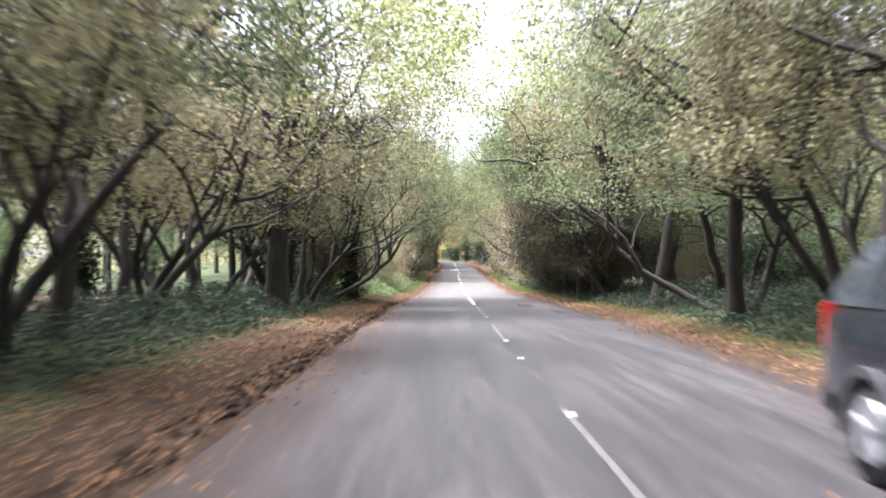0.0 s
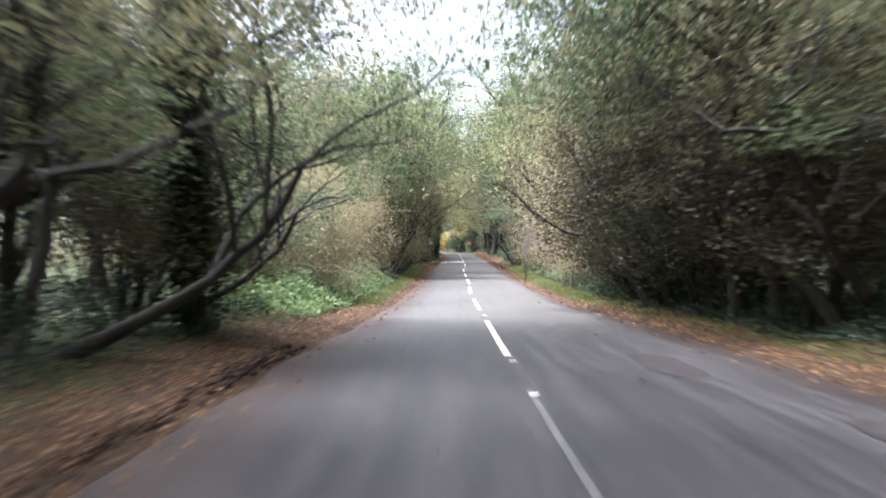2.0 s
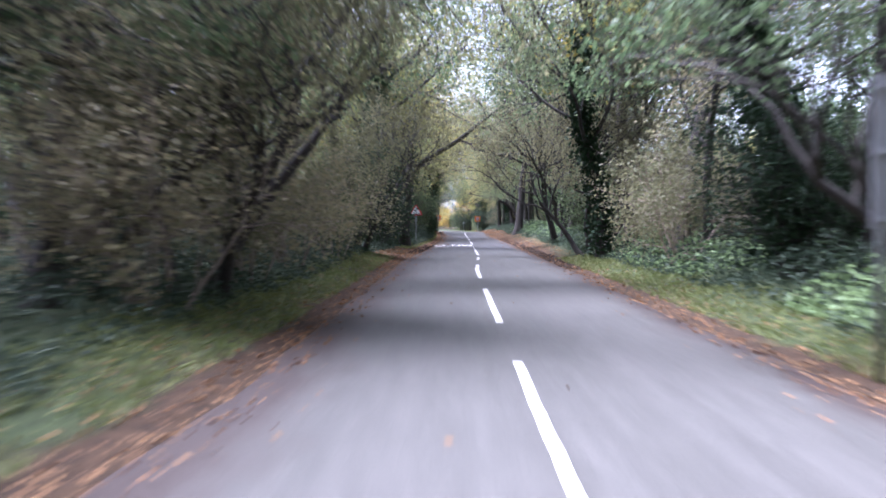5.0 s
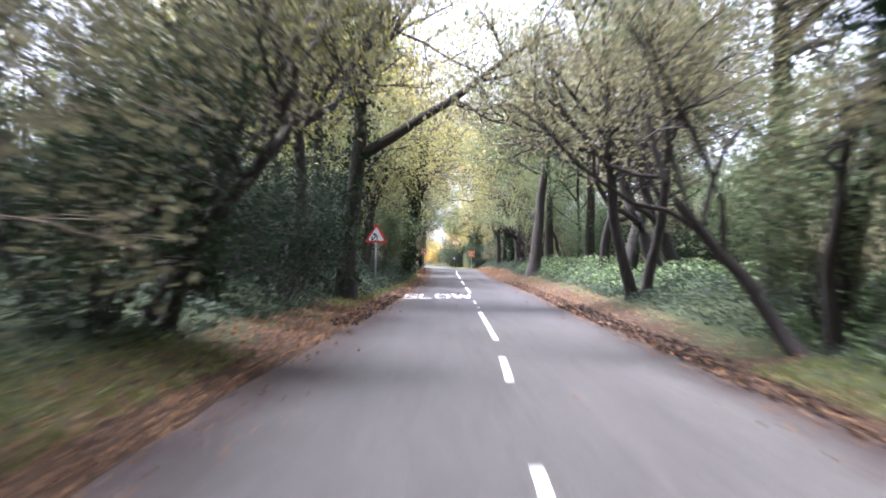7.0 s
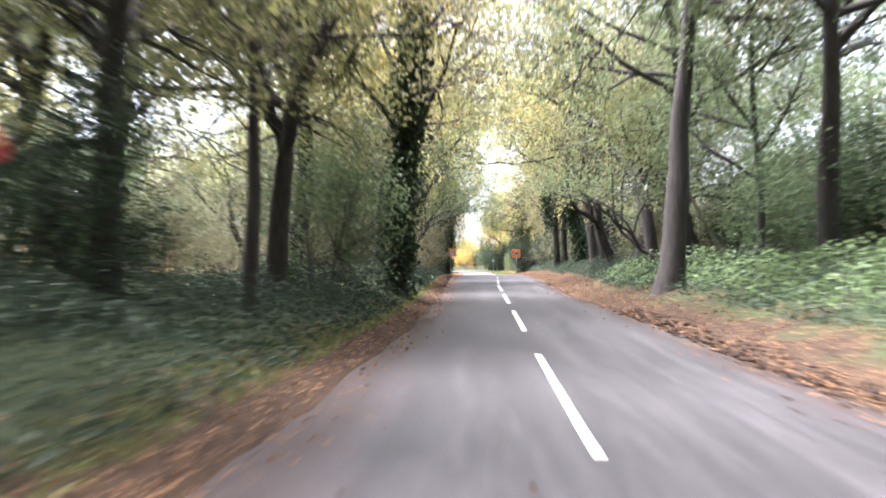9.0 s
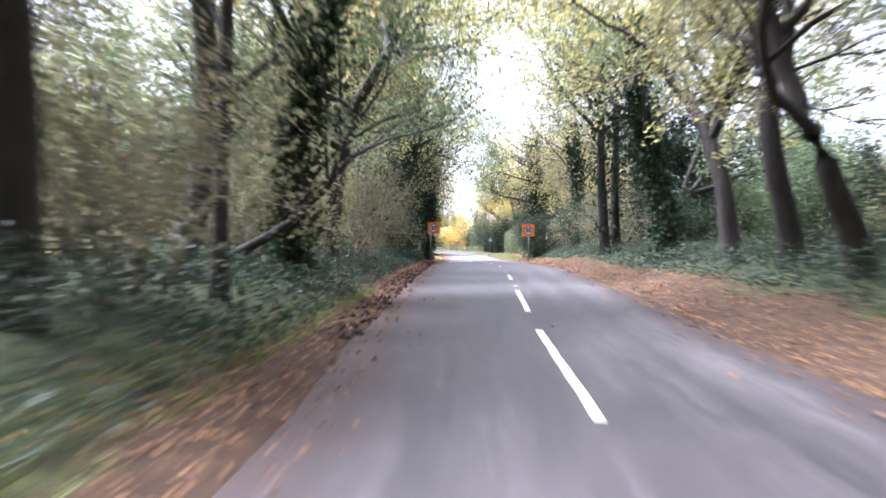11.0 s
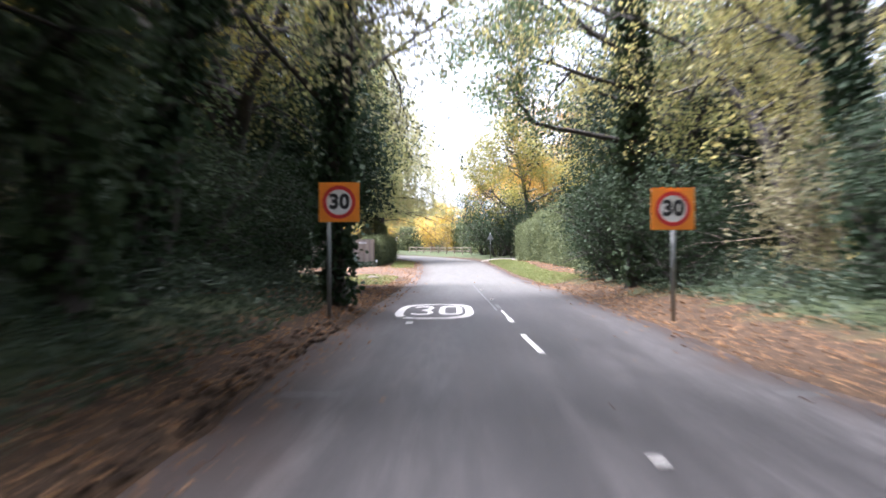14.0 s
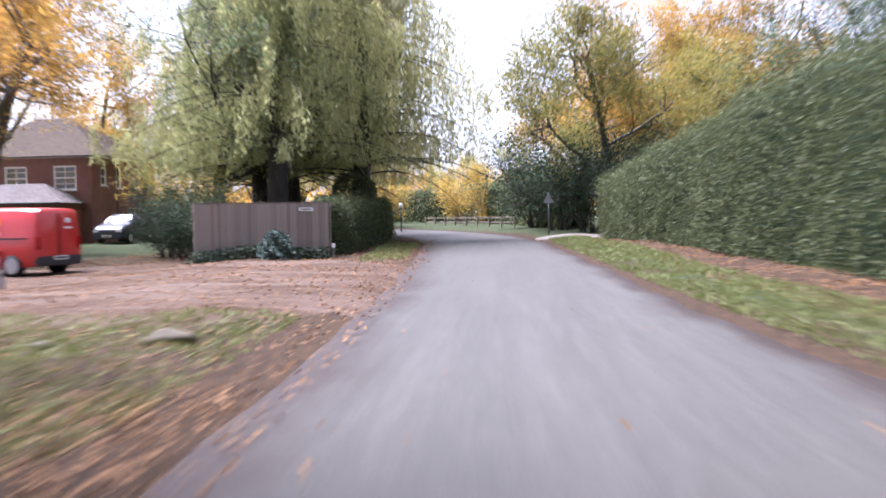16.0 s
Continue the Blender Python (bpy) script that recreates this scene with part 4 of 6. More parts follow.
weeping("conifer0", 111, 15.5, "tall conifer with drooping grey-green boughs")
weeping("conifer1", 112, 13.5, "weeping conifer with hanging grey-green sprays")
for i, leaf in enumerate((YELLOW, ORANGE)):
    crown_tree(f"beech{i}", 121 + i, "beech_tree", ("beech with bright yellow autumn leaves", "beech with golden and orange autumn leaves")[i], BARK, leaf,
               [((0, 0), V(0.02, 0.0, 1), 8.5, 0.24)], 14000, 0.19, 3, 1.6, 0.0, (7, 10), 0.13, 0.05, 1.4, (45, 80), 0.18, (0.4, 0.6))


crown_tree("beech2", 125, "beech_tree", "tall beech with orange leaves high above the drive", BARK, ORANGE,
           [((0, 0), V(0.02, 0.0, 1), 9.0, 0.24)], 9000, 0.19, 3, 4.4, 0.0, (7, 10), 0.13, 0.05, 1.4, (45, 80), 0.42, (0.4, 0.6))


def plant(key, x, y, rz=None, size=1.0, group="roadside trees", sink=0.0, label=""):
    name, lab, cat, parts = PLANTS[key]
    rz = pick.uniform(0, 360) if rz is None else rz
    t = thing(name, label or lab, cat, group, "", (x, y, gz(x, y) - sink), rz, size)
    for pn, me in parts:
        part(pn, me, None, t)
    return t


pick = random.Random(7)
SPOTS = []


def tree(key, x, y, rz=None, size=1.0):
    SPOTS.append((x, y))
    plant(key, x, y, rz, size)


# trees that can be told apart; their heads turn to the lane (0: from the left, 180: from the right)
for row in (
    ("thorn0", -6.9, 14.4, 20, 1.1), ("candle", -4.9, 23.1, 10, 1.0), ("thorn1", -4.9, 29.4, 30, 1.0), ("lean", -6.2, 31.6, 190, 1.0), ("ivy1", -3.6, 33.4, 0, 0.85), ("oak1", -8.6, 36.5, 10, 0.95),
    ("thorn2", -7.6, 18.5, -20, 1.05), ("thorn0", -4.8, 26.2, 0, 1.0), ("thorn2", -5.8, 6.5, 0, 1.0), ("oak0", -6.0, -3.0, 40, 1.0),
    ("oak0", 8.3, 6.0, 170, 1.05), ("thorn0", 8.3, 13.0, 95, 1.1), ("thorn1", 8.2, 20.0, 160, 1.1), ("oak1", 7.8, 27.0, 180, 1.0), ("thorn2", 7.7, 32.4, 200, 1.1), ("pole0", 6.5, 36.3, 180, 1.0), ("oak0", 8.6, 42.5, 170, 0.95),
    ("hazel0", -4.7, 42.3, 15, 1.15), ("over1", 6.6, 43.2, 180, 0.85), ("over0", 7.2, 35.6, 175, 0.9), ("thorn0", 6.3, 40.6, 180, 0.95),
    ("over0", -4.4, -10.0, 0, 1.0), ("over1", 6.6, -7.0, 180, 1.0), ("over1", -4.2, 1.5, 10, 0.95), ("over0", 7.0, 2.0, 170, 0.95), ("over1", 7.2, 9.5, 190, 0.9), ("over0", -6.6, 10.5, -10, 0.9), ("over0", 7.2, 16.5, 180, 0.9), ("over1", 7.0, 24.0, 180, 0.85), ("over0", 7.0, 39.6, 185, 0.9), ("over1", 9.6, 33.6, 170, 0.95), 
    ("over0", -3.9, 68.5, 0, 0.95), ("over1", -5.2, 62.0, 0, 0.9), ("over2", -4.4, 86.5, 0, 1.35), ("over0", 9.2, 74.0, 180, 1.1), ("over2", 8.6, 92.5, 180, 1.35), ("thorn2", -2.6, 71.5, 0, 0.95), ("thorn0", 6.8, 92.5, 180, 0.95), ("over0", -3.6, 77.5, 10, 1.25), ("over1", 8.0, 84.2, 180, 1.2), ("over0", 8.6, 99.5, 180, 1.25), ("over2", -2.5, 105.0, 0, 0.9), ("over1", 9.4, 118.5, 175, 1.3), ("over0", 10.0, 130.5, 180, 1.2),
    ("over2", -3.1, 134.8, 0, 1.25), ("over0", 9.0, 140.2, 180, 1.2), ("over1", 9.0, 149.4, 180, 1.15), ("over2", -3.0, 154.5, 0, 1.2), ("over2", 9.0, 157.6, 180, 1.15), ("yew0", -5.0, 186.4, 0, 1.0), ("oak2", -4.9, 181.0, 0, 1.0), ("yew1", -5.3, 189.5, 30, 1.05), ("over2", -3.2, 196.0, 0, 0.9), ("oak0", -5.6, 199.0, 0, 1.15), ("oak2", -3.6, 203.3, 0, 1.15), ("over2", -6.2, 205.0, 0, 1.0), ("yew0", -4.6, 210.4, 10, 1.0), ("yew1", -10.5, 211.5, 0, 1.05), ("oak2", 9.6, 208.6, 180, 1.0), ("oak1", 12.6, 214.6, 180, 1.0), ("oak2", 11.8, 218.2, 180, 0.9), ("yew1", 10.2, 213.6, 180, 1.0), ("yew1", 12.4, 179.0, 180, 0.9), ("yew1", 9.9, 210.6, 180, 0.85), ("yew1", -9.6, 184.5, 0, 1.0), ("yew1", -9.2, 192.5, 50, 1.0), ("yew1", -9.8, 201.0, 0, 1.0), ("yew1", -10.5, 206.6, 90, 1.0), ("yew1", -14.0, 197.0, 0, 1.1), ("yew1", -14.5, 204.5, 40, 1.1), ("yew1", -15.0, 210.5, 0, 1.0), ("pole0", 11.6, 204.5, 190, 1.0), ("ivy1", 9.2, 195.5, 180, 1.0),
    ("oak0", -6.2, 61.5, 0, 1.0), ("lean", -5.6, 66.5, 20, 1.0), ("oak1", -6.4, 75.6, 15, 1.0), ("pole0", -4.7, 82.0, 0, 1.0), ("thorn0", -4.4, 70.6, 10, 1.1), ("oak0", -4.2, 88.5, -15, 1.0),
    ("ivy0", -2.9, 97.6, 10, 1.1), ("bigpole", -4.2, 101.0, 15, 1.1), ("arch", -1.0, 107.0, 0, 1.05), ("bigpole", -2.6, 112.2, 0, 0.9), ("pole1", -2.9, 117.8, 0, 1.0), ("over2", -5.8, 120.0, 0, 1.15), ("oak1", -7.6, 126.5, 0, 1.15), ("over0", -6.0, 129.5, 0, 1.1), ("oak2", -3.0, 122.3, 0, 1.0), ("thorn2", -2.4, 93.0, 10, 1.0),
    ("ivy0", 8.0, 75.0, 180, 1.25), ("pole0", 8.2, 81.5, 190, 1.0), ("ivy0", 6.6, 88.9, 170, 0.95), ("oak0", 7.9, 95.0, 185, 1.0), ("thorn1", 8.5, 66.5, 180, 1.0),
    ("vtree", 7.2, 106.4, 200, 1.05), ("oak1", 9.6, 113.5, 170, 1.0), ("oak0", 9.4, 124.0, 190, 1.05), ("bigoak", 7.15, 134.3, 178, 1.05), ("oak2", 9.0, 145.5, 190, 1.1),
    ("pole0", -1.7, 125.4, 0, 1.0), ("oak2", -2.3, 130.0, 0, 1.0), ("ivy1", -0.2, 137.6, 10, 1.1), ("oak2", -1.7, 146.0, -10, 1.05), ("pole1", -1.4, 151.6, 0, 1.0), ("ivy0", -1.5, 157.5, 0, 1.05),
    ("oak2", -1.8, 164.5, 10, 1.1), ("bigpole", -1.75, 172.0, 0, 1.1), ("ivy1", -3.1, 177.0, 0, 1.1), ("bigpole", -2.6, 182.5, 40, 1.0), ("ivy0", -2.1, 190.0, 10, 1.15), ("ivy0", -2.6, 193.6, 40, 1.0), ("ivy1", -0.45, 200.2, 0, 0.95), ("oak0", -3.4, 204.5, 20, 1.05),
    ("oak1", 8.6, 153.5, 180, 1.0), ("oak2", 8.8, 161.5, 185, 1.05), ("ivy0", 8.9, 169.5, 180, 1.0), ("oak0", 10.8, 176.0, 170, 1.0), ("bigpole", 8.3, 180.2, 200, 1.05), ("bigpole", 9.0, 181.3, 140, 1.0), ("ivy1", 11.8, 190.5, 160, 1.1),
    ("oak2", 9.8, 200.8, 180, 1.0), ("bough", 7.2, 206.0, 185, 1.05), ("oak0", 11.4, 211.5, 185, 1.1),
):
    tree(*row)
SHRUBS = (
    ("thicket0", 6.5, 38.2), ("thicket0", 6.2, 41.6), ("thicket0", 6.25, 44.6), ("thicket0", 6.5, 47.6), ("thicket0", -4.9, 33.2), ("hazel0", -4.6, 40.6), ("hazel0", -6.6, 44.0), ("thicket0", 7.0, 33.6),
    ("pale0", -3.9, 47.4), ("pale0", -4.1, 51.2), ("pale0", -3.5, 55.6), ("hazel0", -5.9, 49.0), ("hazel0", -6.6, 54.5), ("hazel0", -6.4, 58.3), ("hazel1", -3.6, 45.0),
    ("hazel0", 6.5, 41.2), ("holly0", 6.3, 43.8), ("hazel0", 6.5, 46.6), ("holly0", 7.4, 38.4), ("pale0", 6.5, 50.6), ("pale1", 6.5, 54.2), ("pale0", 7.0, 59.4), ("pale1", 7.9, 52.4), ("pale1", 7.6, 57.6), ("pale1", 8.0, 60.8), ("hazel0", -6.4, 52.4), ("hazel1", -7.6, 51.0), ("hazel0", 8.9, 49.5), ("hazel1", 8.7, 62.5), ("pale1", 9.2, 56.8),
    ("holly0", -2.4, 107.4), ("holly0", -2.8, 109.4), ("holly0", 7.7, 210.4), ("holly0", 7.6, 213.0), ("holly0", 8.3, 214.8), ("holly0", 8.6, 216.2), ("holly0", -4.6, 104.5), ("holly0", -4.9, 112.0), ("holly0", -3.6, 121.3), ("hazel1", -3.1, 136.0), ("holly0", -2.9, 143.0), ("hazel1", -2.6, 160.8),
    ("hazel0", 11.5, 138.0), ("hazel0", 10.6, 131.0), ("holly0", 10.9, 118.0), ("hazel1", 10.5, 149.8), ("golden0", -3.2, 167.0), ("golden0", -3.3, 179.0), ("holly0", -3.6, 186.5),
    ("holly0", -3.2, 197.5), ("holly0", 7.9, 212.2), ("holly0", -2.9, 199.5), ("holly0", -3.3, 202.0), ("holly0", -2.9, 203.7), ("holly0", -3.6, 206.2), ("holly0", -3.4, 208.4), ("holly0", -2.8, 207.2), ("holly0", -4.2, 207.4), ("holly0", -4.9, 208.8), ("holly0", -6.4, 207.4), ("holly0", -4.6, 204.6), ("holly0", -6.4, 201.5), ("holly0", -7.4, 204.4), ("holly0", -5.0, 196.4), ("holly0", -4.4, 192.0), ("holly0", -4.6, 184.0), ("holly0", 7.9, 203.2), ("holly0", 8.4, 206.6), ("holly0", 7.9, 209.4), ("holly0", 9.0, 193.0), ("holly0", 10.5, 208.0), ("hazel1", 9.9, 197.0), ("hazel1", 9.4, 185.0), ("holly0", 10.6, 174.0), ("hazel1", 8.4, 84.0), ("holly0", 8.2, 75.0), ("hazel1", -2.6, 75.0), ("hazel1", -2.4, 68.8), ("hazel1", -2.6, 80.4), ("hazel1", -2.2, 85.5), ("holly0", -2.5, 91.0), ("holly0", -2.2, 103.2), ("holly0", -3.2, 99.4), ("hazel1", 7.4, 81.0), ("hazel0", 7.6, 94.5), ("hazel1", -1.7, 149.0), ("hazel0", -1.6, 132.4), ("hazel1", -2.0, 175.0), ("hazel1", -1.9, 169.0),
)
for key, x, y in SHRUBS:
    SPOTS.append((x, y))
    plant(key, x, y, None, pick.uniform(0.9, 1.1), "shrubs of the wood's edge")
for key, x, y, s in (("pale1", 7.5, 51.6, 1.3), ("pale1", 7.8, 56.2, 1.3), ("thicket0", 7.3, 48.4, 1.35), ("pale0", -5.2, 50.0, 0.85), ("pale0", -5.0, 55.4, 0.85), ("oak0", -8.8, 46.0, 0.95), ("oak0", -11.6, 50.2, 0.9), ("oak1", -11.4, 57.0, 0.95), ("oak0", 10.4, 52.2, 1.1), ("thicket0", 7.4, 44.0, 1.3)):
    SPOTS.append((x, y))
    plant(key, x, y, None, s, "trees and shrubs of the glade")
# thick growth under the trees
for side, y0, y1 in ((-1, 62, 213), (1, -6, 46), (1, 62, 214)):
    for dist, gap in ((8.2, 3.4), (12.5, 4.2)):
        y = y0 + dist * 0.2
        while y < y1:
            x = float(np.interp(y, EDGE_Y, EDGE_L if side < 0 else EDGE_R) + side * (dist + pick.uniform(-1.2, 1.2)))
            if all((x - a) ** 2 + (y - b) ** 2 > 1.6 for a, b in SPOTS):
                SPOTS.append((x, y))
                plant(pick.choice(("hazel1", "holly0", "hazel0", "holly0")), x, y, None, pick.uniform(0.85, 1.2), "shrubs under the trees")
            y += gap * pick.uniform(0.8, 1.2)
# the wood behind them
for side in (-1, 1):
    for dist, gap, kinds in ((5.6, 5.2, ("thorn0", "thorn1", "pole0", "oak1", "pole1", "hazel1", "hazel0", "thorn2")), (10.0, 5.6, ("back0", "back1", "pole0", "oak0", "hazel0", "ivy1")), (15.5, 6.0, ("back0", "back1", "back1", "pole1")), (21.0, 9.0, ("back0", "back1"))):
        y = -14.0 if side < 0 else -4.0
        while y < (214 if side < 0 else 216):
            yy = y + pick.uniform(-1.6, 1.6)
            edge = np.interp(yy, EDGE_Y, EDGE_L) if side < 0 else np.interp(yy, EDGE_Y, EDGE_R)
            x = float(edge + side * (dist + pick.uniform(-1.3, 1.3)))
            key = pick.choice(kinds)
            open_sky = side > 0 and ((yy > 174 and pick.random() < 0.8) or (90 < yy < 152 and dist > 9 and pick.random() < 0.35))
            glade = (43 if side > 0 else 37) < yy < 63 and dist < 12
            if not open_sky and not glade and all((x - a) ** 2 + (yy - b) ** 2 > 5.0 for a, b in SPOTS):
                SPOTS.append((x, yy))
                plant(key, x, yy, (0 if side < 0 else 180) + pick.uniform(-60, 60), pick.uniform(0.85, 1.12), "trees of the wood")
            y += gap


# ---- low growth ----
def strip_points(rng, n, y0, y1, d0, d1, side):
    y = rng.uniform(y0, y1, n)
    d = rng.uniform(d0, d1, n)
    e = np.interp(y, EDGE_Y, EDGE_L) if side < 0 else np.interp(y, EDGE_Y, EDGE_R)
    return e + side * d, y, d


def cover(name, label, category, rng, rows, size, mat, height, clump=0.0, flat=0.5, aspect=0.6, upright=False):
    c, up = [], []
    for n, y0, y1, d0, d1, side in rows:
        x, y, d = strip_points(rng, n, y0, y1, d0, d1, side)
        if clump:
            keep = np.sin(x * 1.9 + 3 * np.sin(y * 0.37)) * np.sin(y * 1.3 + x) + 0.25 * np.sin(5 * x + 4 * y) > clump - rng.random(n) * 0.9
            x, y, d = x[keep], y[keep], d[keep]
        z = land(x, y)[0]
        hump = 0.62 + 0.38 * np.sin(x * 1.3 + 1.7 * np.sin(0.5 * y)) * np.sin(y * 0.9)
        h = height * hump * np.clip(0.25 + (d - d0) / 1.6, 0, 1) * rng.random(len(x)) ** 0.7
        c.append(np.stack([x, y, z + 0.02 + h], 1))
    me = leaves_mesh(name, np.concatenate(c), size, mat, rng, flat, aspect, -0.9 if upright else 0.0)
    return tagged(new(name, me), label, category, kind="stuff")


rng = np.random.default_rng(21)
cover("undergrowth", "low brambles and nettles along the wood", "undergrowth", rng,
      [(52000, -14, 40, 1.9, 8, -1), (26000, 40, 64, 1.0, 6, -1), (52000, 60, 112, 1.3, 8, -1), (92000, 108, 206, 0.7, 6, -1)], 0.088, UNDER, 0.95, -0.9)
cover("undergrowth", "low brambles and nettles under the trees", "undergrowth", rng,
      [(56000, -8, 46, 1.3, 8, 1), (26000, 44, 68, 1.1, 6, 1), (52000, 64, 112, 1.4, 8, 1), (96000, 108, 216, 1.5, 7, 1)], 0.088, UNDER, 0.95, -0.9)
cover("bracken", "bright green bracken under the oaks", "bracken", rng, [(30000, 106, 150, 2.0, 8.0, 1), (16000, 37, 60, 1.0, 4.5, -1), (4000, 60, 70, 1.3, 4, 1), (5000, 76, 96, 1.6, 5, 1)], 0.13, FERN, 1.05, -0.6)
cover("verge_grass", "rough grass and weeds on the verges", "grass", rng,
      [(14000, 44, 92, 0.35, 1.9, -1), (14000, 44, 92, 0.3, 1.9, 1), (9000, 104, 160, 0.5, 1.3, -1), (9000, 213.5, 221, 0.6, 8, -1), (15000, 213, 250, 0.2, 1.9, 1), (4000, 236, 248, 0.2, 1.6, -1), (4000, -10, 44, 0.7, 1.6, 1)], 0.15, GRASS, 0.1, -0.3, 0.5, 0.14, True)
fl = []
for n, y0, y1, d0, d1, side in ((17000, -14, 46, 0.15, 3.0, -1), (11000, -10, 46, 0.1, 2.0, 1), (4000, 46, 110, -0.2, 1.4, -1), (4000, 46, 110, -0.2, 1.4, 1), (5000, 84, 110, 0.0, 1.7, -1), (12000, 108, 216, 0.1, 1.5, -1), (16000, 108, 216, 0.0, 1.9, 1),
                                (9000, 198, 216, 0.0, 7, -1), (16000, 214, 250, -0.4, 12, -1), (9000, 214, 250, 1.2, 4.2, 1), (4500, -10, 215, -0.45, 0.15, -1), (4500, -10, 215, -0.4, 0.15, 1), (900, -10, 215, -0.9, 0.1, -1), (900, -10, 215, -0.9, 0.1, 1), (120, -10, 240, -2.4, 0, -1), (120, -10, 240, -2.4, 0, 1)):
    x, y, d = strip_points(rng, n, y0, y1, d0, d1, side)
    z = land(x, y)[0]
    z = np.where(d < 0.12, np.maximum(z, road_z(y) + 0.012), z + 0.015)
    if side < 0 and y0 == 214:
        z += 0.03
    fl.append(np.stack([x, y, z + rng.uniform(0, 0.02, n)], 1))
tagged(new("fallen_leaves", leaves_mesh("fallen_leaves", np.concatenate(fl), 0.06, LITTER, rng, 0.12, 0.65)), "brown and orange fallen leaves on verge and lane", "leaves", kind="stuff")


# lumps of dark soil along the broken edges
cl, cr = [], []
for n, y0, y1, d0, d1, side in ((1500, 84, 132, -0.2, 0.5, 1), (900, -8, 32, 0.0, 0.45, -1), (500, 98, 112, -0.2, 0.4, -1), (700, 150, 196, -0.1, 0.5, -1)):
    x, y, d = strip_points(rng, n, y0, y1, d0, d1, side)
    r = rng.uniform(0.015, 0.06, n) * np.clip(1.2 - np.abs(d - 0.15), 0.4, 1)
    cl.append(np.stack([x, y, np.maximum(land(x, y)[0], np.where(d < 0.1, road_z(y) + 0.004, -99)) + 0.25 * r], 1))
    cr.append(r)
cl, cr = np.concatenate(cl), np.concatenate(cr)
octa = np.array([(1, 0, 0), (0, 1, 0), (-1, 0, 0), (0, -1, 0), (0, 0, 0.8), (0, 0, -0.8)])
cv = cl[:, None, :] + cr[:, None, None] * octa[None] * rng.uniform(0.6, 1.3, (len(cl), 6, 1))
cf = np.array([(0, 1, 4), (1, 2, 4), (2, 3, 4), (3, 0, 4), (1, 0, 5), (2, 1, 5), (3, 2, 5), (0, 3, 5)])
me = mesh_of("soil_clods", cv.reshape(-1, 3), (cf[None] + 6 * np.arange(len(cl))[:, None, None]).reshape(-1, 3), [SOIL], True)
tagged(new("soil_clods", me), "crumbled dark soil along the broken lane edge", "soil", kind="stuff")


def far_wood(name, label, rng, n, x0, x1, y0, y1, h, mat, size=0.55):
    x, y = rng.uniform(x0, x1, n), rng.uniform(y0, y1, n)
    top = h * (0.7 + 0.3 * np.sin(0.33 * y + 0.5 * x) * np.sin(0.21 * x + 0.13 * y))
    z = land(x, y)[0] + top * rng.random(n) ** 0.85
    return tagged(new(name, leaves_mesh(name, np.stack([x, y, z], 1), size, mat, rng, 0.7, 0.7)), label, "woods", kind="stuff")


def canopy(name, label, rng, rows, size, mat):
    c = []
    for n, y0, y1, d0, d1, side, z0, z1, thin in rows:
        x, y, d = strip_points(rng, n, y0, y1, d0, d1, side)
        k = np.sin(0.9 * x + 1.3 * np.sin(0.31 * y)) * np.sin(0.8 * y + 0.7 * x) + 0.5 * np.sin(2.3 * x + 1.9 * y) + rng.normal(0, 0.25, n) > thin
        x, y, d = x[k], y[k], d[k]
        z = land(x, y)[0] + rng.uniform(z0, z1, len(x)) + np.clip(2 - d, 0, 3) * 0.4
        p = np.repeat(np.stack([x, y, z], 1), 20, axis=0)
        c.append(p + np.clip(rng.normal(size=p.shape), -1.7, 1.7) * np.array([0.42, 0.42, 0.2]))
    return tagged(new(name, leaves_mesh(name, np.concatenate(c), size * 0.74, mat, rng, 0.35, 0.7)), label, "tree canopy", kind="stuff")


canopy("tree_canopy", "upper leaves of the wood beside the lane", np.random.default_rng(61),
       [(2300, -40, 38, 2.0, 16, -1, 6.5, 12, -0.5), (2300, -40, 44, 2.0, 16, 1, 6.5, 12, -0.6), (400, 44, 64, 8, 18, -1, 6.5, 12, -0.2), (400, 44, 64, 8, 18, 1, 6.5, 12, -0.2),
        (1100, 64, 92, 1.5, 16, -1, 6.5, 12.5, -0.3), (260, 92, 118, 3.0, 14, -1, 7.5, 12.5, 0.1), (600, 118, 172, 3.0, 14, -1, 7.5, 12.5, 0.2), (800, 64, 104, 2.0, 14, 1, 7.0, 12.5, -0.2), (420, 104, 150, 4.0, 12, 1, 8.5, 12.5, 0.2), (300, 150, 172, 3.0, 12, 1, 8.0, 12.5, 0.0), (1500, 172, 212, 1.0, 18, -1, 6.0, 11.5, -0.6)], 0.27, OLIVE)
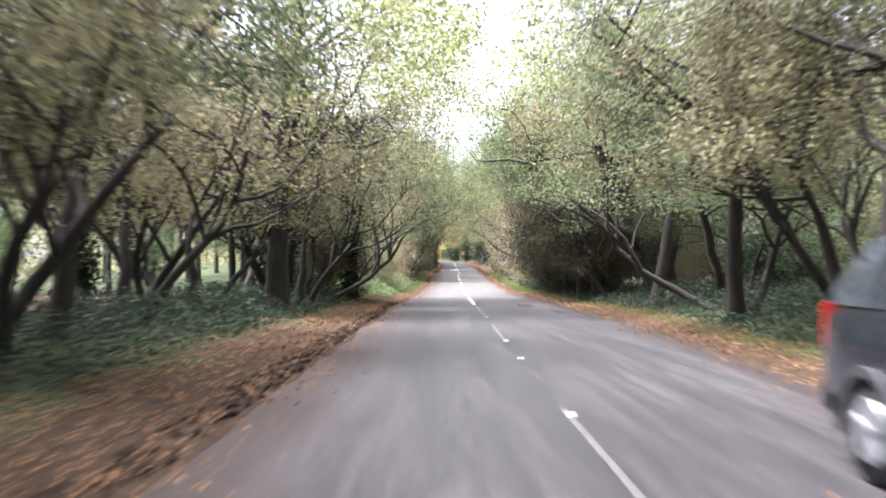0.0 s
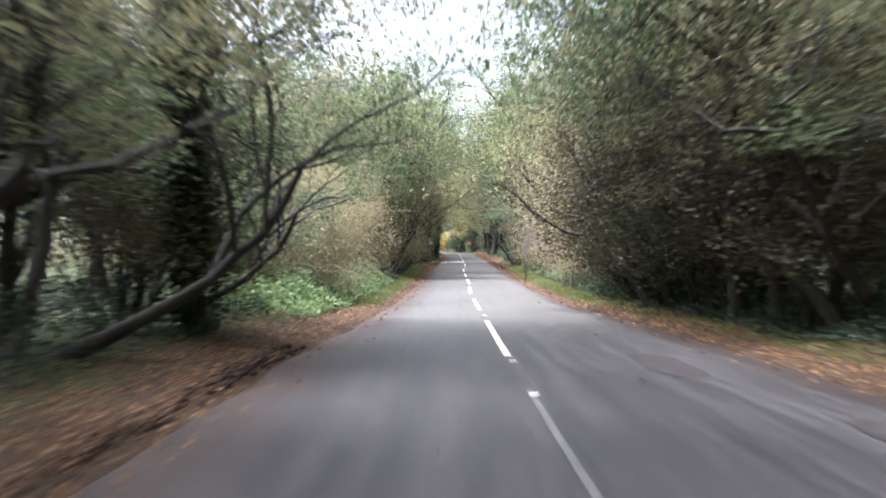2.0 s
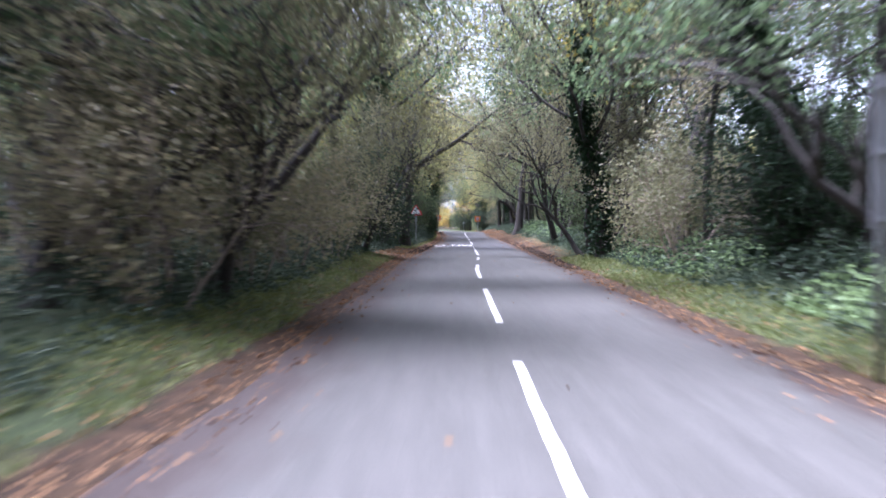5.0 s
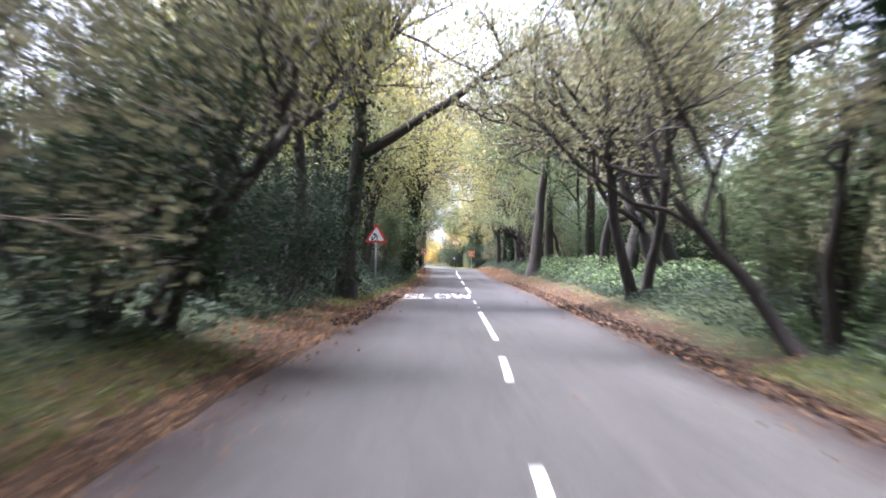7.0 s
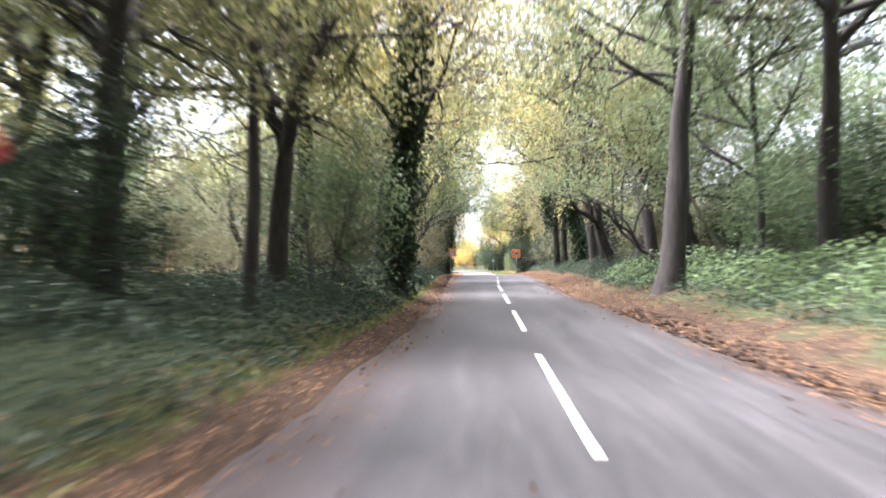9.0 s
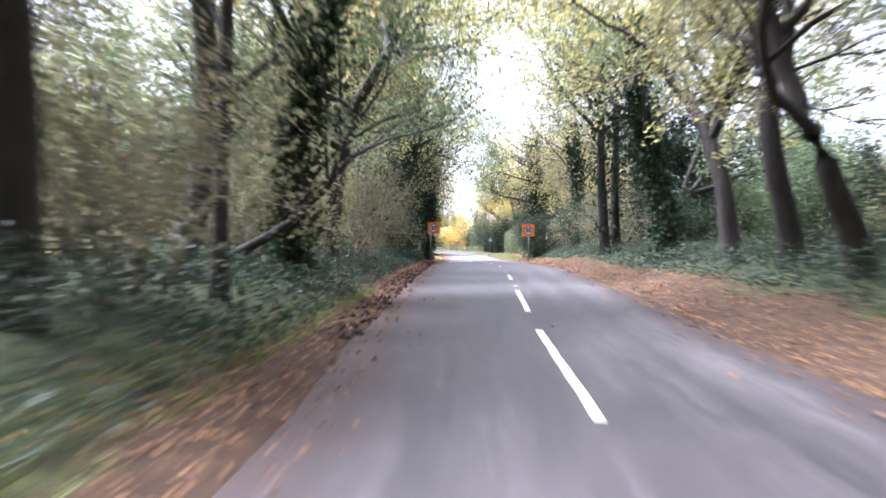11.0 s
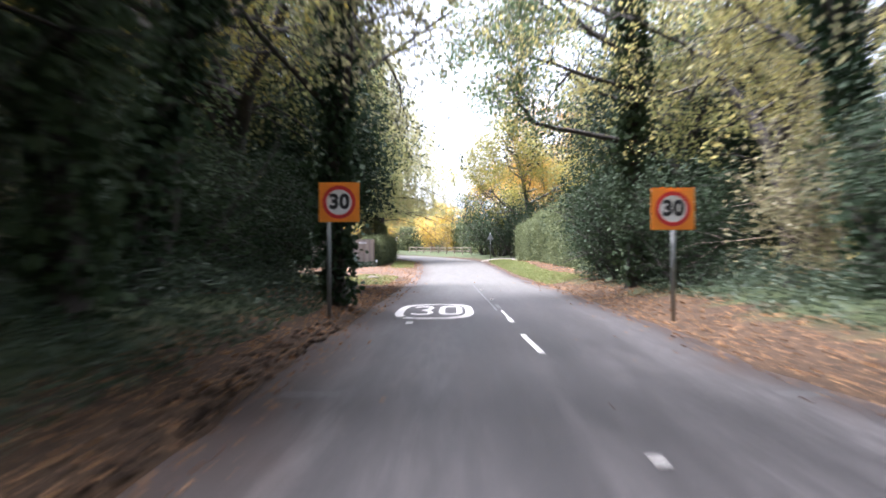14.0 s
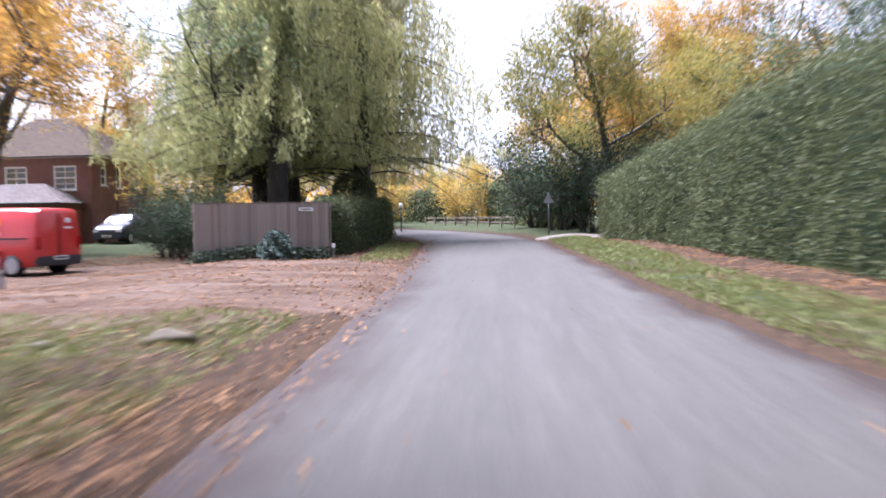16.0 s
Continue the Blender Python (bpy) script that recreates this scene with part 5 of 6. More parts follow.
# first two rows: dense leaf roofs added high above the view to darken the lane
canopy("tree_canopy", "leaves of boughs above the lane, with added roofs that shade it", np.random.default_rng(62),
       [(1500, -40, 20, -7, 3.0, -1, 9.5, 12.5, -0.9), (1500, 166, 190, -7, 4.0, -1, 9.8, 13, -0.9), (300, -40, -8, -6, 3.0, -1, 6.5, 9, -0.5), (620, 2, 40, -2.2, 3.0, -1, 5.6, 10.5, -0.5), (700, 20, 40, -3.0, 1.0, -1, 7.2, 11, -0.8), (260, 24, 42, -2.0, 1.0, 1, 7.2, 11, -0.6), (560, 2, 44, -2.2, 3.0, 1, 5.6, 10.5, -0.4), (260, 66, 82, -1.2, 3.0, -1, 5.4, 9, -0.1), (260, 66, 82, -1.2, 3.0, 1, 5.4, 9, -0.1), (800, 82, 104, -6, 3.0, -1, 6.6, 12.5, -0.1), (300, 104, 118, -6, 3.0, -1, 8.2, 12.5, 0.0), (1000, 98, 140, 1.6, 9, -1, 3.6, 9, -0.3), (500, 126, 166, 1.8, 7, -1, 4.4, 9.5, 0.0), (620, 120, 166, -6, 3.0, -1, 8.6, 13, 0.1), (130, 182, 204, -2.6, 2.5, -1, 7.4, 10.5, 0.1)], 0.2, LIME)
canopy("tree_canopy", "dark hanging boughs of the evergreens", np.random.default_rng(64),
       [(1000, 205, 213.0, 0.8, 10, -1, 4.6, 8.5, -1.2), (2400, 206.4, 213.2, 0.8, 8.5, -1, 2.2, 5.4, -1.4), (400, 188, 202, 4.0, 10, -1, 3.6, 9, -1.2), (1100, 207, 217, 3.4, 9, 1, 2.8, 8, -1.0)], 0.19, HOLLY)
canopy("tree_canopy", "yellowing leaves of boughs above the lane", np.random.default_rng(63),
       [(300, 130, 148, -5.0, 2.0, -1, 6.6, 10.5, 0.1), (260, 146, 166, -4.6, 2.0, -1, 5.6, 8.6, 0.3), (160, 150, 166, -2.5, 2.5, 1, 6.0, 9.0, 0.2)], 0.17, YELLOW)
far_wood("far_woods", "dense green woodland behind the roadside trees", rng, 22000, -44, -27, -50, 214, 8.5, OLIVE)
far_wood("far_woods", "dense olive woodland behind the roadside trees", rng, 9000, 31, 46, -50, 80, 7.5, GREEN)
far_wood("far_woods", "low woodland edge behind the thin roadside trees", rng, 5000, 31, 46, 80, 165, 3.2, GREEN)
far_wood("far_woods", "low green copse far beside the lane", rng, 5000, 33, 46, 165, 222, 5.5, GREEN)
far_wood("far_woods", "woodland closing the lane far behind", rng, 9000, -30, 32, -62, -34, 12, GREEN)


# ---- signs ----
def text_mesh(text, size, depth, bold=0.0):
    cu = bpy.data.curves.new("lettering", "FONT")
    cu.body, cu.size, cu.extrude, cu.offset, cu.align_x, cu.align_y, cu.resolution_u = text, size, depth, bold, "CENTER", "CENTER", 4
    ob = bpy.data.objects.new("lettering", cu)
    scene.collection.objects.link(ob)
    me = bpy.data.meshes.new_from_object(ob.evaluated_get(bpy.context.evaluated_depsgraph_get()))
    bpy.data.objects.remove(ob)
    bm = bmesh.new()
    bm.from_mesh(me)
    bmesh.ops.transform(bm, matrix=pose(0, 0, 0, 90), verts=bm.verts[:])
    return bm


def ring_mesh(r1, r2, depth, seg=48):
    bm = bmesh.new()
    loops = [[bm.verts.new((r * math.cos(2 * math.pi * i / seg), y, r * math.sin(2 * math.pi * i / seg))) for i in range(seg)] for r, y in ((r1, 0), (r1, -depth), (r2, -depth), (r2, 0))]
    for a, b in ((0, 1), (1, 2), (2, 3), (3, 0)):
        for i in range(seg):
            j = (i + 1) % seg
            bm.faces.new((loops[a][i], loops[a][j], loops[b][j], loops[b][i]))
    bmesh.ops.recalc_face_normals(bm, faces=bm.faces[:])
    return bm


def speed_sign(x, y, centre_z, label, post_x=0.0, rz=0.0):
    g = gz(x, y)
    t = thing("speed_limit_sign", label, "road sign", "speed limit signs", "", (x, y, g), rz)
    h = centre_z - g
    part("post", new_cyl(0.038, 0.038, h + 0.6, (post_x, 0.06, (h + 0.2) / 2 - 0.1), seg=14), STEEL, t, "grey steel post", True)
    part("backing_board", new_box((0.75, 0.02, 0.73), (0, 0, h)), AMBER, t, "orange backing board", bevel=0.006)
    disc = part("disc", new_cyl(0.275, 0.275, 0.008, (0, -0.015, h), rx=90, seg=48), WHITE, t, "white round face")
    r = part("red_ring", ring_mesh(0.305, 0.235, 0.014), RED, t, "red ring")
    r.location = (0, -0.012, h)
    for ch, xx in (("3", -0.093), ("0", 0.098)):
        d = part("digit", text_mesh(ch, 0.37, 0.003, 0.017), BLACK, disc)
        d.location = (xx, -0.023, h)
    for dz in (-0.22, 0.22):
        part("clip", new_box((0.12, 0.05, 0.04), (post_x, 0.035, h + dz)), STEEL, t)
    return t


speed_sign(5.94, 196.2, 2.42, "orange-backed thirty sign on a steel post", 0.02)
speed_sign(0.02, 197.1, 2.6, "orange-backed thirty sign against a dark tree", -0.2)


def triangle(r, depth, rounding=0.12):
    pts = []
    for k in range(3):
        a = math.pi / 2 + k * 2 * math.pi / 3
        cxx, czz = r * (1 - 2 * rounding) * math.cos(a), r * (1 - 2 * rounding) * math.sin(a)
        for j in range(7):
            b = a - math.pi / 3 + j * math.pi / 9
            pts.append((cxx + r * rounding * math.cos(b), czz + r * rounding * math.sin(b)))
    return prism(pts, depth)


def bend_sign(x, y, base_z, label):
    g = gz(x, y)
    t = thing("bend_warning_sign", label, "road sign", "", "", (x, y, g))
    h = base_z - g + 0.26
    part("post", new_cyl(0.038, 0.038, h + 0.7, (0, 0.06, h / 2), seg=14), STEEL, t, "grey steel post", True)
    part("red_triangle", triangle(0.5, 0.012), RED, t, "red triangle").location = (0, 0, h)
    face = part("face", triangle(0.345, 0.008), WHITE, t, "white inner face")
    face.location = (0, -0.012, h)
    arrow = [(0.045, -0.13), (0.045, 0.02), (0.015, 0.075), (-0.045, 0.098), (-0.045, 0.135), (-0.145, 0.075), (-0.045, 0.015), (-0.045, 0.05), (-0.015, 0.035), (0.0, 0.0), (0.0, -0.13)]
    part("arrow", prism(arrow, 0.006), BLACK, face, "black bend arrow").location = (0.01, -0.009, -0.02)
    for dz in (-0.18, 0.1):
        part("clip", new_box((0.12, 0.05, 0.04), (0, 0.035, h + dz)), STEEL, t)


bend_sign(-0.64, 114.4, 1.66, "red and white bend warning sign on a grey post")

# a large board seen from behind
t = thing("road_sign_board", "large grey sign board turned away on two posts", "road sign", "", "", (5.4, 64.5, gz(5.4, 64.5)))
part("panel", new_box((1.4, 0.02, 1.26), (0, 0, 1.87)), SIGN_BACK, t, "plain grey back", bevel=0.005)
for xx in (-0.58, 0.58):
    part("post", new_cyl(0.038, 0.038, 2.6, (xx, 0.08, 1.15), seg=14), STEEL, t, "grey steel post", True)
for zz in (1.32, 1.87, 2.4):
    part("stiffener", new_box((1.34, 0.03, 0.045), (0, -0.026, zz)), SIGN_BACK, t)

for x, y, h, tilt in ((5.6, 53.5, 0.85, 2), (7.6, 55.2, 0.95, 14), (5.9, 66.2, 0.8, -3)):
    t = thing("marker_post", "short weathered wooden post in the verge", "post", "verge posts", "", (x, y, gz(x, y) - 0.05), 10)
    part("shaft", new_box((0.11, 0.09, h), (0, 0, h / 2), ry=tilt), POST_WOOD, t, bevel=0.008)
t = thing("fallen_trunk", "bare pale dead trunk leaning among the trees", "dead tree", "", "", (8.8, 139.9, gz(8.8, 139.9)))
w = Wood(301)
w.tube([V(-0.2, 0, 3.6), V(0.5, 0.1, 2.3), V(1.1, 0.2, 1.2), V(1.8, 0.25, -0.1)], [0.035, 0.05, 0.065, 0.08], 7)
part("stem", w.mesh("stem", BARK_PALE), None, t)

# direction sign, its back to the lane
t = thing("give_way_sign", "grey triangular sign back on a thin pale post", "road sign", "", "", (4.95, 255.0, gz(4.95, 255.0)))
part("post", new_cyl(0.03, 0.03, 2.1, (0, 0, 1.05), seg=12), STEEL, t, "pale steel post", True)
part("plate", triangle(0.33, 0.01), SIGN_BACK, t, "grey sign back").location = (0, -0.04, 1.75)
for x, y, h in ((-4.4, 268.0, 1.5), (-3.4, 266.0, 1.7)):
    t = thing("bollard_post", "small dark post with a white head by the bend", "post", "posts by the bend", "", (x, y, gz(x, y)))
    part("shaft", new_cyl(0.04, 0.04, h, (0, 0, h / 2), seg=10), PLASTIC, t, "", True)
    part("head", new_cyl(0.1, 0.1, 0.3, (0, 0, h), seg=12), WHITE, t, "white head", True)


# ---- board fence ----
FA, FB = Vector((-6.75, 236.3)), Vector((-2.95, 238.0))
fence = thing("board_fence", "tall weathered close-board fence beside the drive", "fence", "", "", (FA.x, FA.y, gz(FA.x, FA.y)), math.degrees(math.atan2(FB.y - FA.y, FB.x - FA.x)))
run = (FB - FA).length
board_me = []
for k in range(3):
    bm = new_box((0.112, 0.018, 1.72 + 0.012 * k), (0, 0, 0.9), rz=6)
    bmesh.ops.bevel(bm, geom=bm.edges[:], offset=0.003, segments=1, affect="EDGES")
    me = bpy.data.meshes.new("board")
    bm.to_mesh(me)
    bm.free()
    me.materials.append(BOARD)
    board_me.append(me)
for k in range(int(run / 0.1)):
    b = part("board", board_me[pick.randrange(3)], None, fence)
    b.location = (0.05 + k * 0.1, pick.uniform(-0.004, 0.004), pick.uniform(-0.008, 0.008))
for zz in (0.35, 0.95, 1.55):
    part("rail", new_box((run, 0.05, 0.08), (run / 2, 0.05, zz)), POST_WOOD, fence)
for k in range(3):
    part("fence_post", new_box((0.1, 0.1, 1.85), (0.05 + k * (run - 0.1) / 2, 0.12, 0.9)), POST_WOOD, fence, bevel=0.006)
part("capping", new_box((run + 0.05, 0.06, 0.035), (run / 2, 0.01, 1.785)), POST_WOOD, fence)
for k in range(7):
    b = part("board", board_me[k % 3], None, fence)
    b.location, b.rotation_euler = (run + 0.03, 0.08 + k * 0.1, 0), (0, 0, radians(90))
t = thing("name_plate", "pale plate fixed to the fence boards", "plate", "", "", (FA.x + (FB.x - FA.x) * 0.82, FA.y + (FB.y - FA.y) * 0.82 - 0.05, gz(FA.x, FA.y) + 1.58), 24)
part("plate", new_box((0.45, 0.015, 0.11), (0, 0, 0)), FRAME, t, bevel=0.004)
part("dark_bar", new_box((0.3, 0.006, 0.03), (0, -0.01, 0)), PLASTIC, t)
t = thing("marker_stake", "short stake with a white cap by the fence", "post", "", "", (-2.75, 237.4, gz(-2.75, 237.4)))
part("stake", new_box((0.05, 0.05, 0.4), (0, 0, 0.2)), POST_WOOD, t)
part("cap", new_box((0.1, 0.03, 0.13), (0, -0.02, 0.42)), WHITE, t)


# ---- clipped hedges ----
def hedge(name, label, spine, width, heights, n, seed, leaf=HEDGE, size=0.11, category="hedge"):
    """A clipped hedge along a line: a dense core under a shell of leaves."""
    rng = np.random.default_rng(seed)
    sp = np.array(spine, float)
    t = thing(name, label, category, "clipped hedges", "", (sp[0, 0], sp[0, 1], gz(*sp[0])))
    base = np.array(t.location)
    seglen = np.concatenate([[0], np.cumsum(np.linalg.norm(np.diff(sp, axis=0), axis=1))])

    def shell(u, v, inset, rough):
        s = u * seglen[-1]
        px, py = np.interp(s, seglen, sp[:, 0]), np.interp(s, seglen, sp[:, 1])
        ds = 0.2
        tx, ty = np.interp(np.minimum(s + ds, seglen[-1]), seglen, sp[:, 0]) - np.interp(np.maximum(s - ds, 0), seglen, sp[:, 0]), np.interp(np.minimum(s + ds, seglen[-1]), seglen, sp[:, 1]) - np.interp(np.maximum(s - ds, 0), seglen, sp[:, 1])
        ln = np.hypot(tx, ty) + 1e-9
        h = np.interp(u, np.linspace(0, 1, len(heights)), heights)
        end = np.clip(np.minimum(u, 1 - u) * seglen[-1] / 0.7, 0, 1)
        end = np.sqrt(1 - (1 - end) ** 2)
        a = np.pi * v
        ca, sa = np.cos(a), np.sin(a)
        off = np.sign(ca) * np.abs(ca) ** 0.45 * (width / 2 - inset) * (0.35 + 0.65 * end)
        z = np.abs(sa) ** 0.55 * (h - inset) * (0.8 + 0.2 * end)
        bulge = 0.12 * np.sin(s * 1.1 + 3 * v) * np.sin(s * 0.43 + 7 * v) + 0.08 * np.sin(3.1 * s + 5 * np.sin(23 * v)) * np.sin(41 * v + 1.3 * np.sin(1.7 * s))
        off, z = off * (1 + bulge * rough), z * (1 + 0.25 * bulge * rough)
        return np.stack([px + off * ty / ln - base[0], py - off * tx / ln - base[1], land(px, py)[0] - base[2] + z], 1)

    nu, nv = 40, 17
    uu, vv = np.meshgrid(np.linspace(0, 1, nu), np.linspace(0, 1, nv), indexing="ij")
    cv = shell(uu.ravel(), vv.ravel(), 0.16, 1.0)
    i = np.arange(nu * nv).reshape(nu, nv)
    # core in the dark evergreen colour, painting the shade between the shell's leaves
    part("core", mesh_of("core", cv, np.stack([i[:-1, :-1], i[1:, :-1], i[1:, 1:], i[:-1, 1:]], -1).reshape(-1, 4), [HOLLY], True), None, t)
    u = rng.random(n)
    ends = rng.random(n) < 0.12
    u = np.where(ends, np.where(rng.random(n) < 0.5, rng.random(n) * 0.02, 1 - rng.random(n) * 0.02), u)
    side = np.arcsin(rng.random(n) ** 1.82) / np.pi
    v = np.where(rng.random(n) < 0.3, rng.random(n), np.where(rng.random(n) < 0.7, 1 - side, side))
    pts = shell(u, v, 0.14 - rng.gamma(2, 0.055, n), 1.0)
    part("foliage", leaves_mesh("foliage", pts, size, leaf, rng, 0.7, 0.65), None, t)
    return t


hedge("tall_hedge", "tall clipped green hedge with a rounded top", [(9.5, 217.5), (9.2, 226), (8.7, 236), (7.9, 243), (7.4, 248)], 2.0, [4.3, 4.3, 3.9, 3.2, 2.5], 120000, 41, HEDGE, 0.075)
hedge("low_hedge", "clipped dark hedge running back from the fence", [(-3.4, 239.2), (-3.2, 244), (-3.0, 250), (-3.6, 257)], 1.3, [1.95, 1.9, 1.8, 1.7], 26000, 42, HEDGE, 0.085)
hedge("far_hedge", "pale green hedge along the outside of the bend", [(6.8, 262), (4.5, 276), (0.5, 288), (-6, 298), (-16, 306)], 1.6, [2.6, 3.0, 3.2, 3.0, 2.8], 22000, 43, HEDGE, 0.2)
rng = np.random.default_rng(44)
a = rng.normal(size=(4500, 3))
a /= np.linalg.norm(a, axis=1, keepdims=True)
t = thing("topiary_ball", "round clipped bush above the hedge", "topiary", "", "", (-4.0, 250.5, gz(-4.0, 250.5)))
part("foliage", leaves_mesh("foliage", a * (0.95 + rng.normal(0, 0.05, (4500, 1))) * V(1, 1, 0.95) + V(0, 0, 2.1), 0.12, HEDGE, rng, 0.7, 0.65), None, t)
w = Wood(45)
w.tube([V(0, 0, -0.1), V(0.03, 0, 1.0), V(0, 0, 2.2)], [0.09, 0.07, 0.04], 7)
part("stem", w.mesh("stem", BARK), None, t)
# a small rounded shrub and low plants before the fence
c, rr = [], rng.random(3200)
ang = rng.uniform(0, 2 * np.pi, 3200)
hz = rng.random(3200) ** 1.3
rad = np.sqrt(1 - 0.9 * hz ** 2) * 0.6 * (0.8 + 0.2 * np.sin(5 * ang + 9 * hz)) * np.sqrt(0.4 + 0.6 * rr)
c = np.stack([np.cos(ang) * rad, np.sin(ang) * rad, 0.05 + hz * 0.8], 1)
t = thing("garden_shrub", "small rounded grey-green shrub before the fence", "shrub", "", "", (-4.2, 235.9, gz(-4.2, 235.9)))
part("foliage", leaves_mesh("foliage", c, 0.1, GREY_LEAF, rng, 0.6, 0.5, 0.0, 0.7), None, t)
w = Wood(46)
w.tube([V(0, 0, -0.05), V(0, 0, 0.5), V(0, 0, 0.95)], [0.04, 0.03, 0.01], 6)
part("stem", w.mesh("stem", BARK_DARK), None, t)
n = 2600
u = rng.random(n)
px, py = FA.x + (FB.x - FA.x) * u + rng.normal(0, 0.15, n), FA.y + (FB.y - FA.y) * u - 0.35 + rng.normal(0, 0.14, n)
tagged(new("bed_plants", leaves_mesh("bed_plants", np.stack([px, py, land(px, py)[0] + 0.03 + rng.random(n) ** 2 * 0.35], 1), 0.11, UNDER, rng)), "low green plants along the fence foot", "plants", kind="stuff")

# ---- trees round the houses ----
for key, x, y, s in (("conifer0", -6.4, 246.0, 1.35), ("conifer1", -3.6, 250.5, 1.4), ("conifer0", -5.4, 260.0, 1.1), ("conifer1", -8.2, 251.0, 1.25), ("conifer1", -8.0, 256.5, 1.4)):
    plant(key, x, y, None, s, "conifers behind the fence")
for key, x, y, s in (("beech0", 8.6, 259.0, 1.1), ("beech1", 7.9, 267.0, 1.2), ("beech1", 13.5, 262.0, 1.1), ("beech0", 14.5, 254.0, 0.95), ("oak0", 17.5, 247.0, 1.0), ("beech1", 19.0, 258.0, 1.2), ("beech1", -8.0, 277.0, 0.7), ("beech0", -9.5, 266.0, 0.9), ("beech1", -13.5, 271.0, 1.0),
                     ("beech0", -14.5, 262.5, 0.8), ("back0", -18.0, 275.0, 1.2), ("beech1", -24.5, 270.0, 1.2), ("beech1", -25.0, 240.5, 1.1), ("beech2", -17.0, 241.0, 1.0), ("beech2", -18.8, 246.5, 1.3), ("beech2", -23.5, 255.0, 1.35), ("oak0", -9.6, 249.0, 1.15), ("beech0", 2.5, 298.0, 0.6), ("beech1", -8.0, 305.0, 0.6), ("back1", 9.0, 280.0, 1.2), ("back1", 4.0, 304.0, 0.6), ("beech1", 14.0, 280.0, 1.2), ("beech0", -3.0, 312.0, 0.6)):
    plant(key, x, y, None, s, "garden trees")
for key, x, y, s in (("holly0", 5.9, 260.5, 1.5), ("holly0", 7.2, 256.6, 1.5), ("holly0", 8.8, 255.4, 1.5), ("holly0", 5.0, 265.5, 1.7), ("holly0", -8.4, 240.0, 0.8), ("holly0", -9.4, 241.6, 0.75), ("golden0", -9.8, 246.6, 1.2), ("holly0", -7.7, 238.4, 0.6), ("golden0", 0.0, 282.0, 1.4), ("golden0", -7.5, 292.0, 1.5),
                     ("holly0", 10.9, 216.0, 1.3), ("hazel0", 12.5, 222.0, 1.2), ("pale0", 6.6, 56.6, 0.8)):
    plant(key, x, y, None, s, "garden shrubs")
far_wood("far_woods", "autumn woodland beyond the houses", np.random.default_rng(51), 14000, -70, 40, 322, 350, 7, ORANGE, 0.6)
far_wood("far_woods", "green woodland beyond the garden hedge", np.random.default_rng(52), 9000, 22, 45, 222, 322, 11, YELLOW, 0.6)
far_wood("far_woods", "autumn woodland behind the house", np.random.default_rng(53), 12000, -62, -36, 214, 322, 12, ORANGE, 0.6)

# ---- rocks ----
for x, y, s in ((-1.3, 218.6, 0.75), (-2.5, 218.2, 0.35)):
    bm = bmesh.new()
    bmesh.ops.create_icosphere(bm, subdivisions=3, radius=0.5)
    for v in bm.verts:
        v.co = Vector((v.co.x * 0.75, v.co.y * 0.42, v.co.z * 0.3)) * (1 + 0.25 * noise.noise(v.co * 2.4 + Vector((x, y, 0))))
    ob = part("boulder", bm, STONE, None, "", True)
    ob.location, ob.scale = (x, y, gz(x, y) + 0.06 * s), (s, s, s)
    tagged(ob, "flat pale stone lying in the grass", "stone")

# ---- low rail at the bend ----
t = thing("post_and_rail", "low brown rail fence outside the bend", "fence", "", "", (3.6, 268.0, gz(3.6, 268.0)), 120)
for k in range(9):
    part("fence_post", new_box((0.09, 0.09, 0.8), (k * 1.6, 0, 0.35)), POST_WOOD, t)
for zz in (0.35, 0.65):
    part("rail", new_box((12.9, 0.05, 0.09), (6.4, -0.07, zz)), POST_WOOD, t)

# ---- house ----
HX, HY = -21.0, 262.0
house = thing("brick_house", "two-storey red brick house with hipped tile roof", "house", "", "", (HX, HY, gz(HX, HY) - 0.05), -4)
EAVE, WD, DP = 5.1, 9.5, 8.0


def wall_with_holes(width, height, holes, thick=0.3):
    """An upright wall in x, z with openings cut through it."""
    xs = sorted({0.0, width, *[h[0] for h in holes], *[h[1] for h in holes]})
    zs = sorted({0.0, height, *[h[2] for h in holes], *[h[3] for h in holes]})
    bm = bmesh.new()
    for a, b in zip(xs, xs[1:]):
        for c, d in zip(zs, zs[1:]):
            mx, mz = (a + b) / 2, (c + d) / 2
            if not any(h[0] < mx < h[1] and h[2] < mz < h[3] for h in holes):
                box(bm, (b - a, thick, d - c), (mx, thick / 2, mz))
    bmesh.ops.remove_doubles(bm, verts=bm.verts[:], dist=0.001)
    return bm


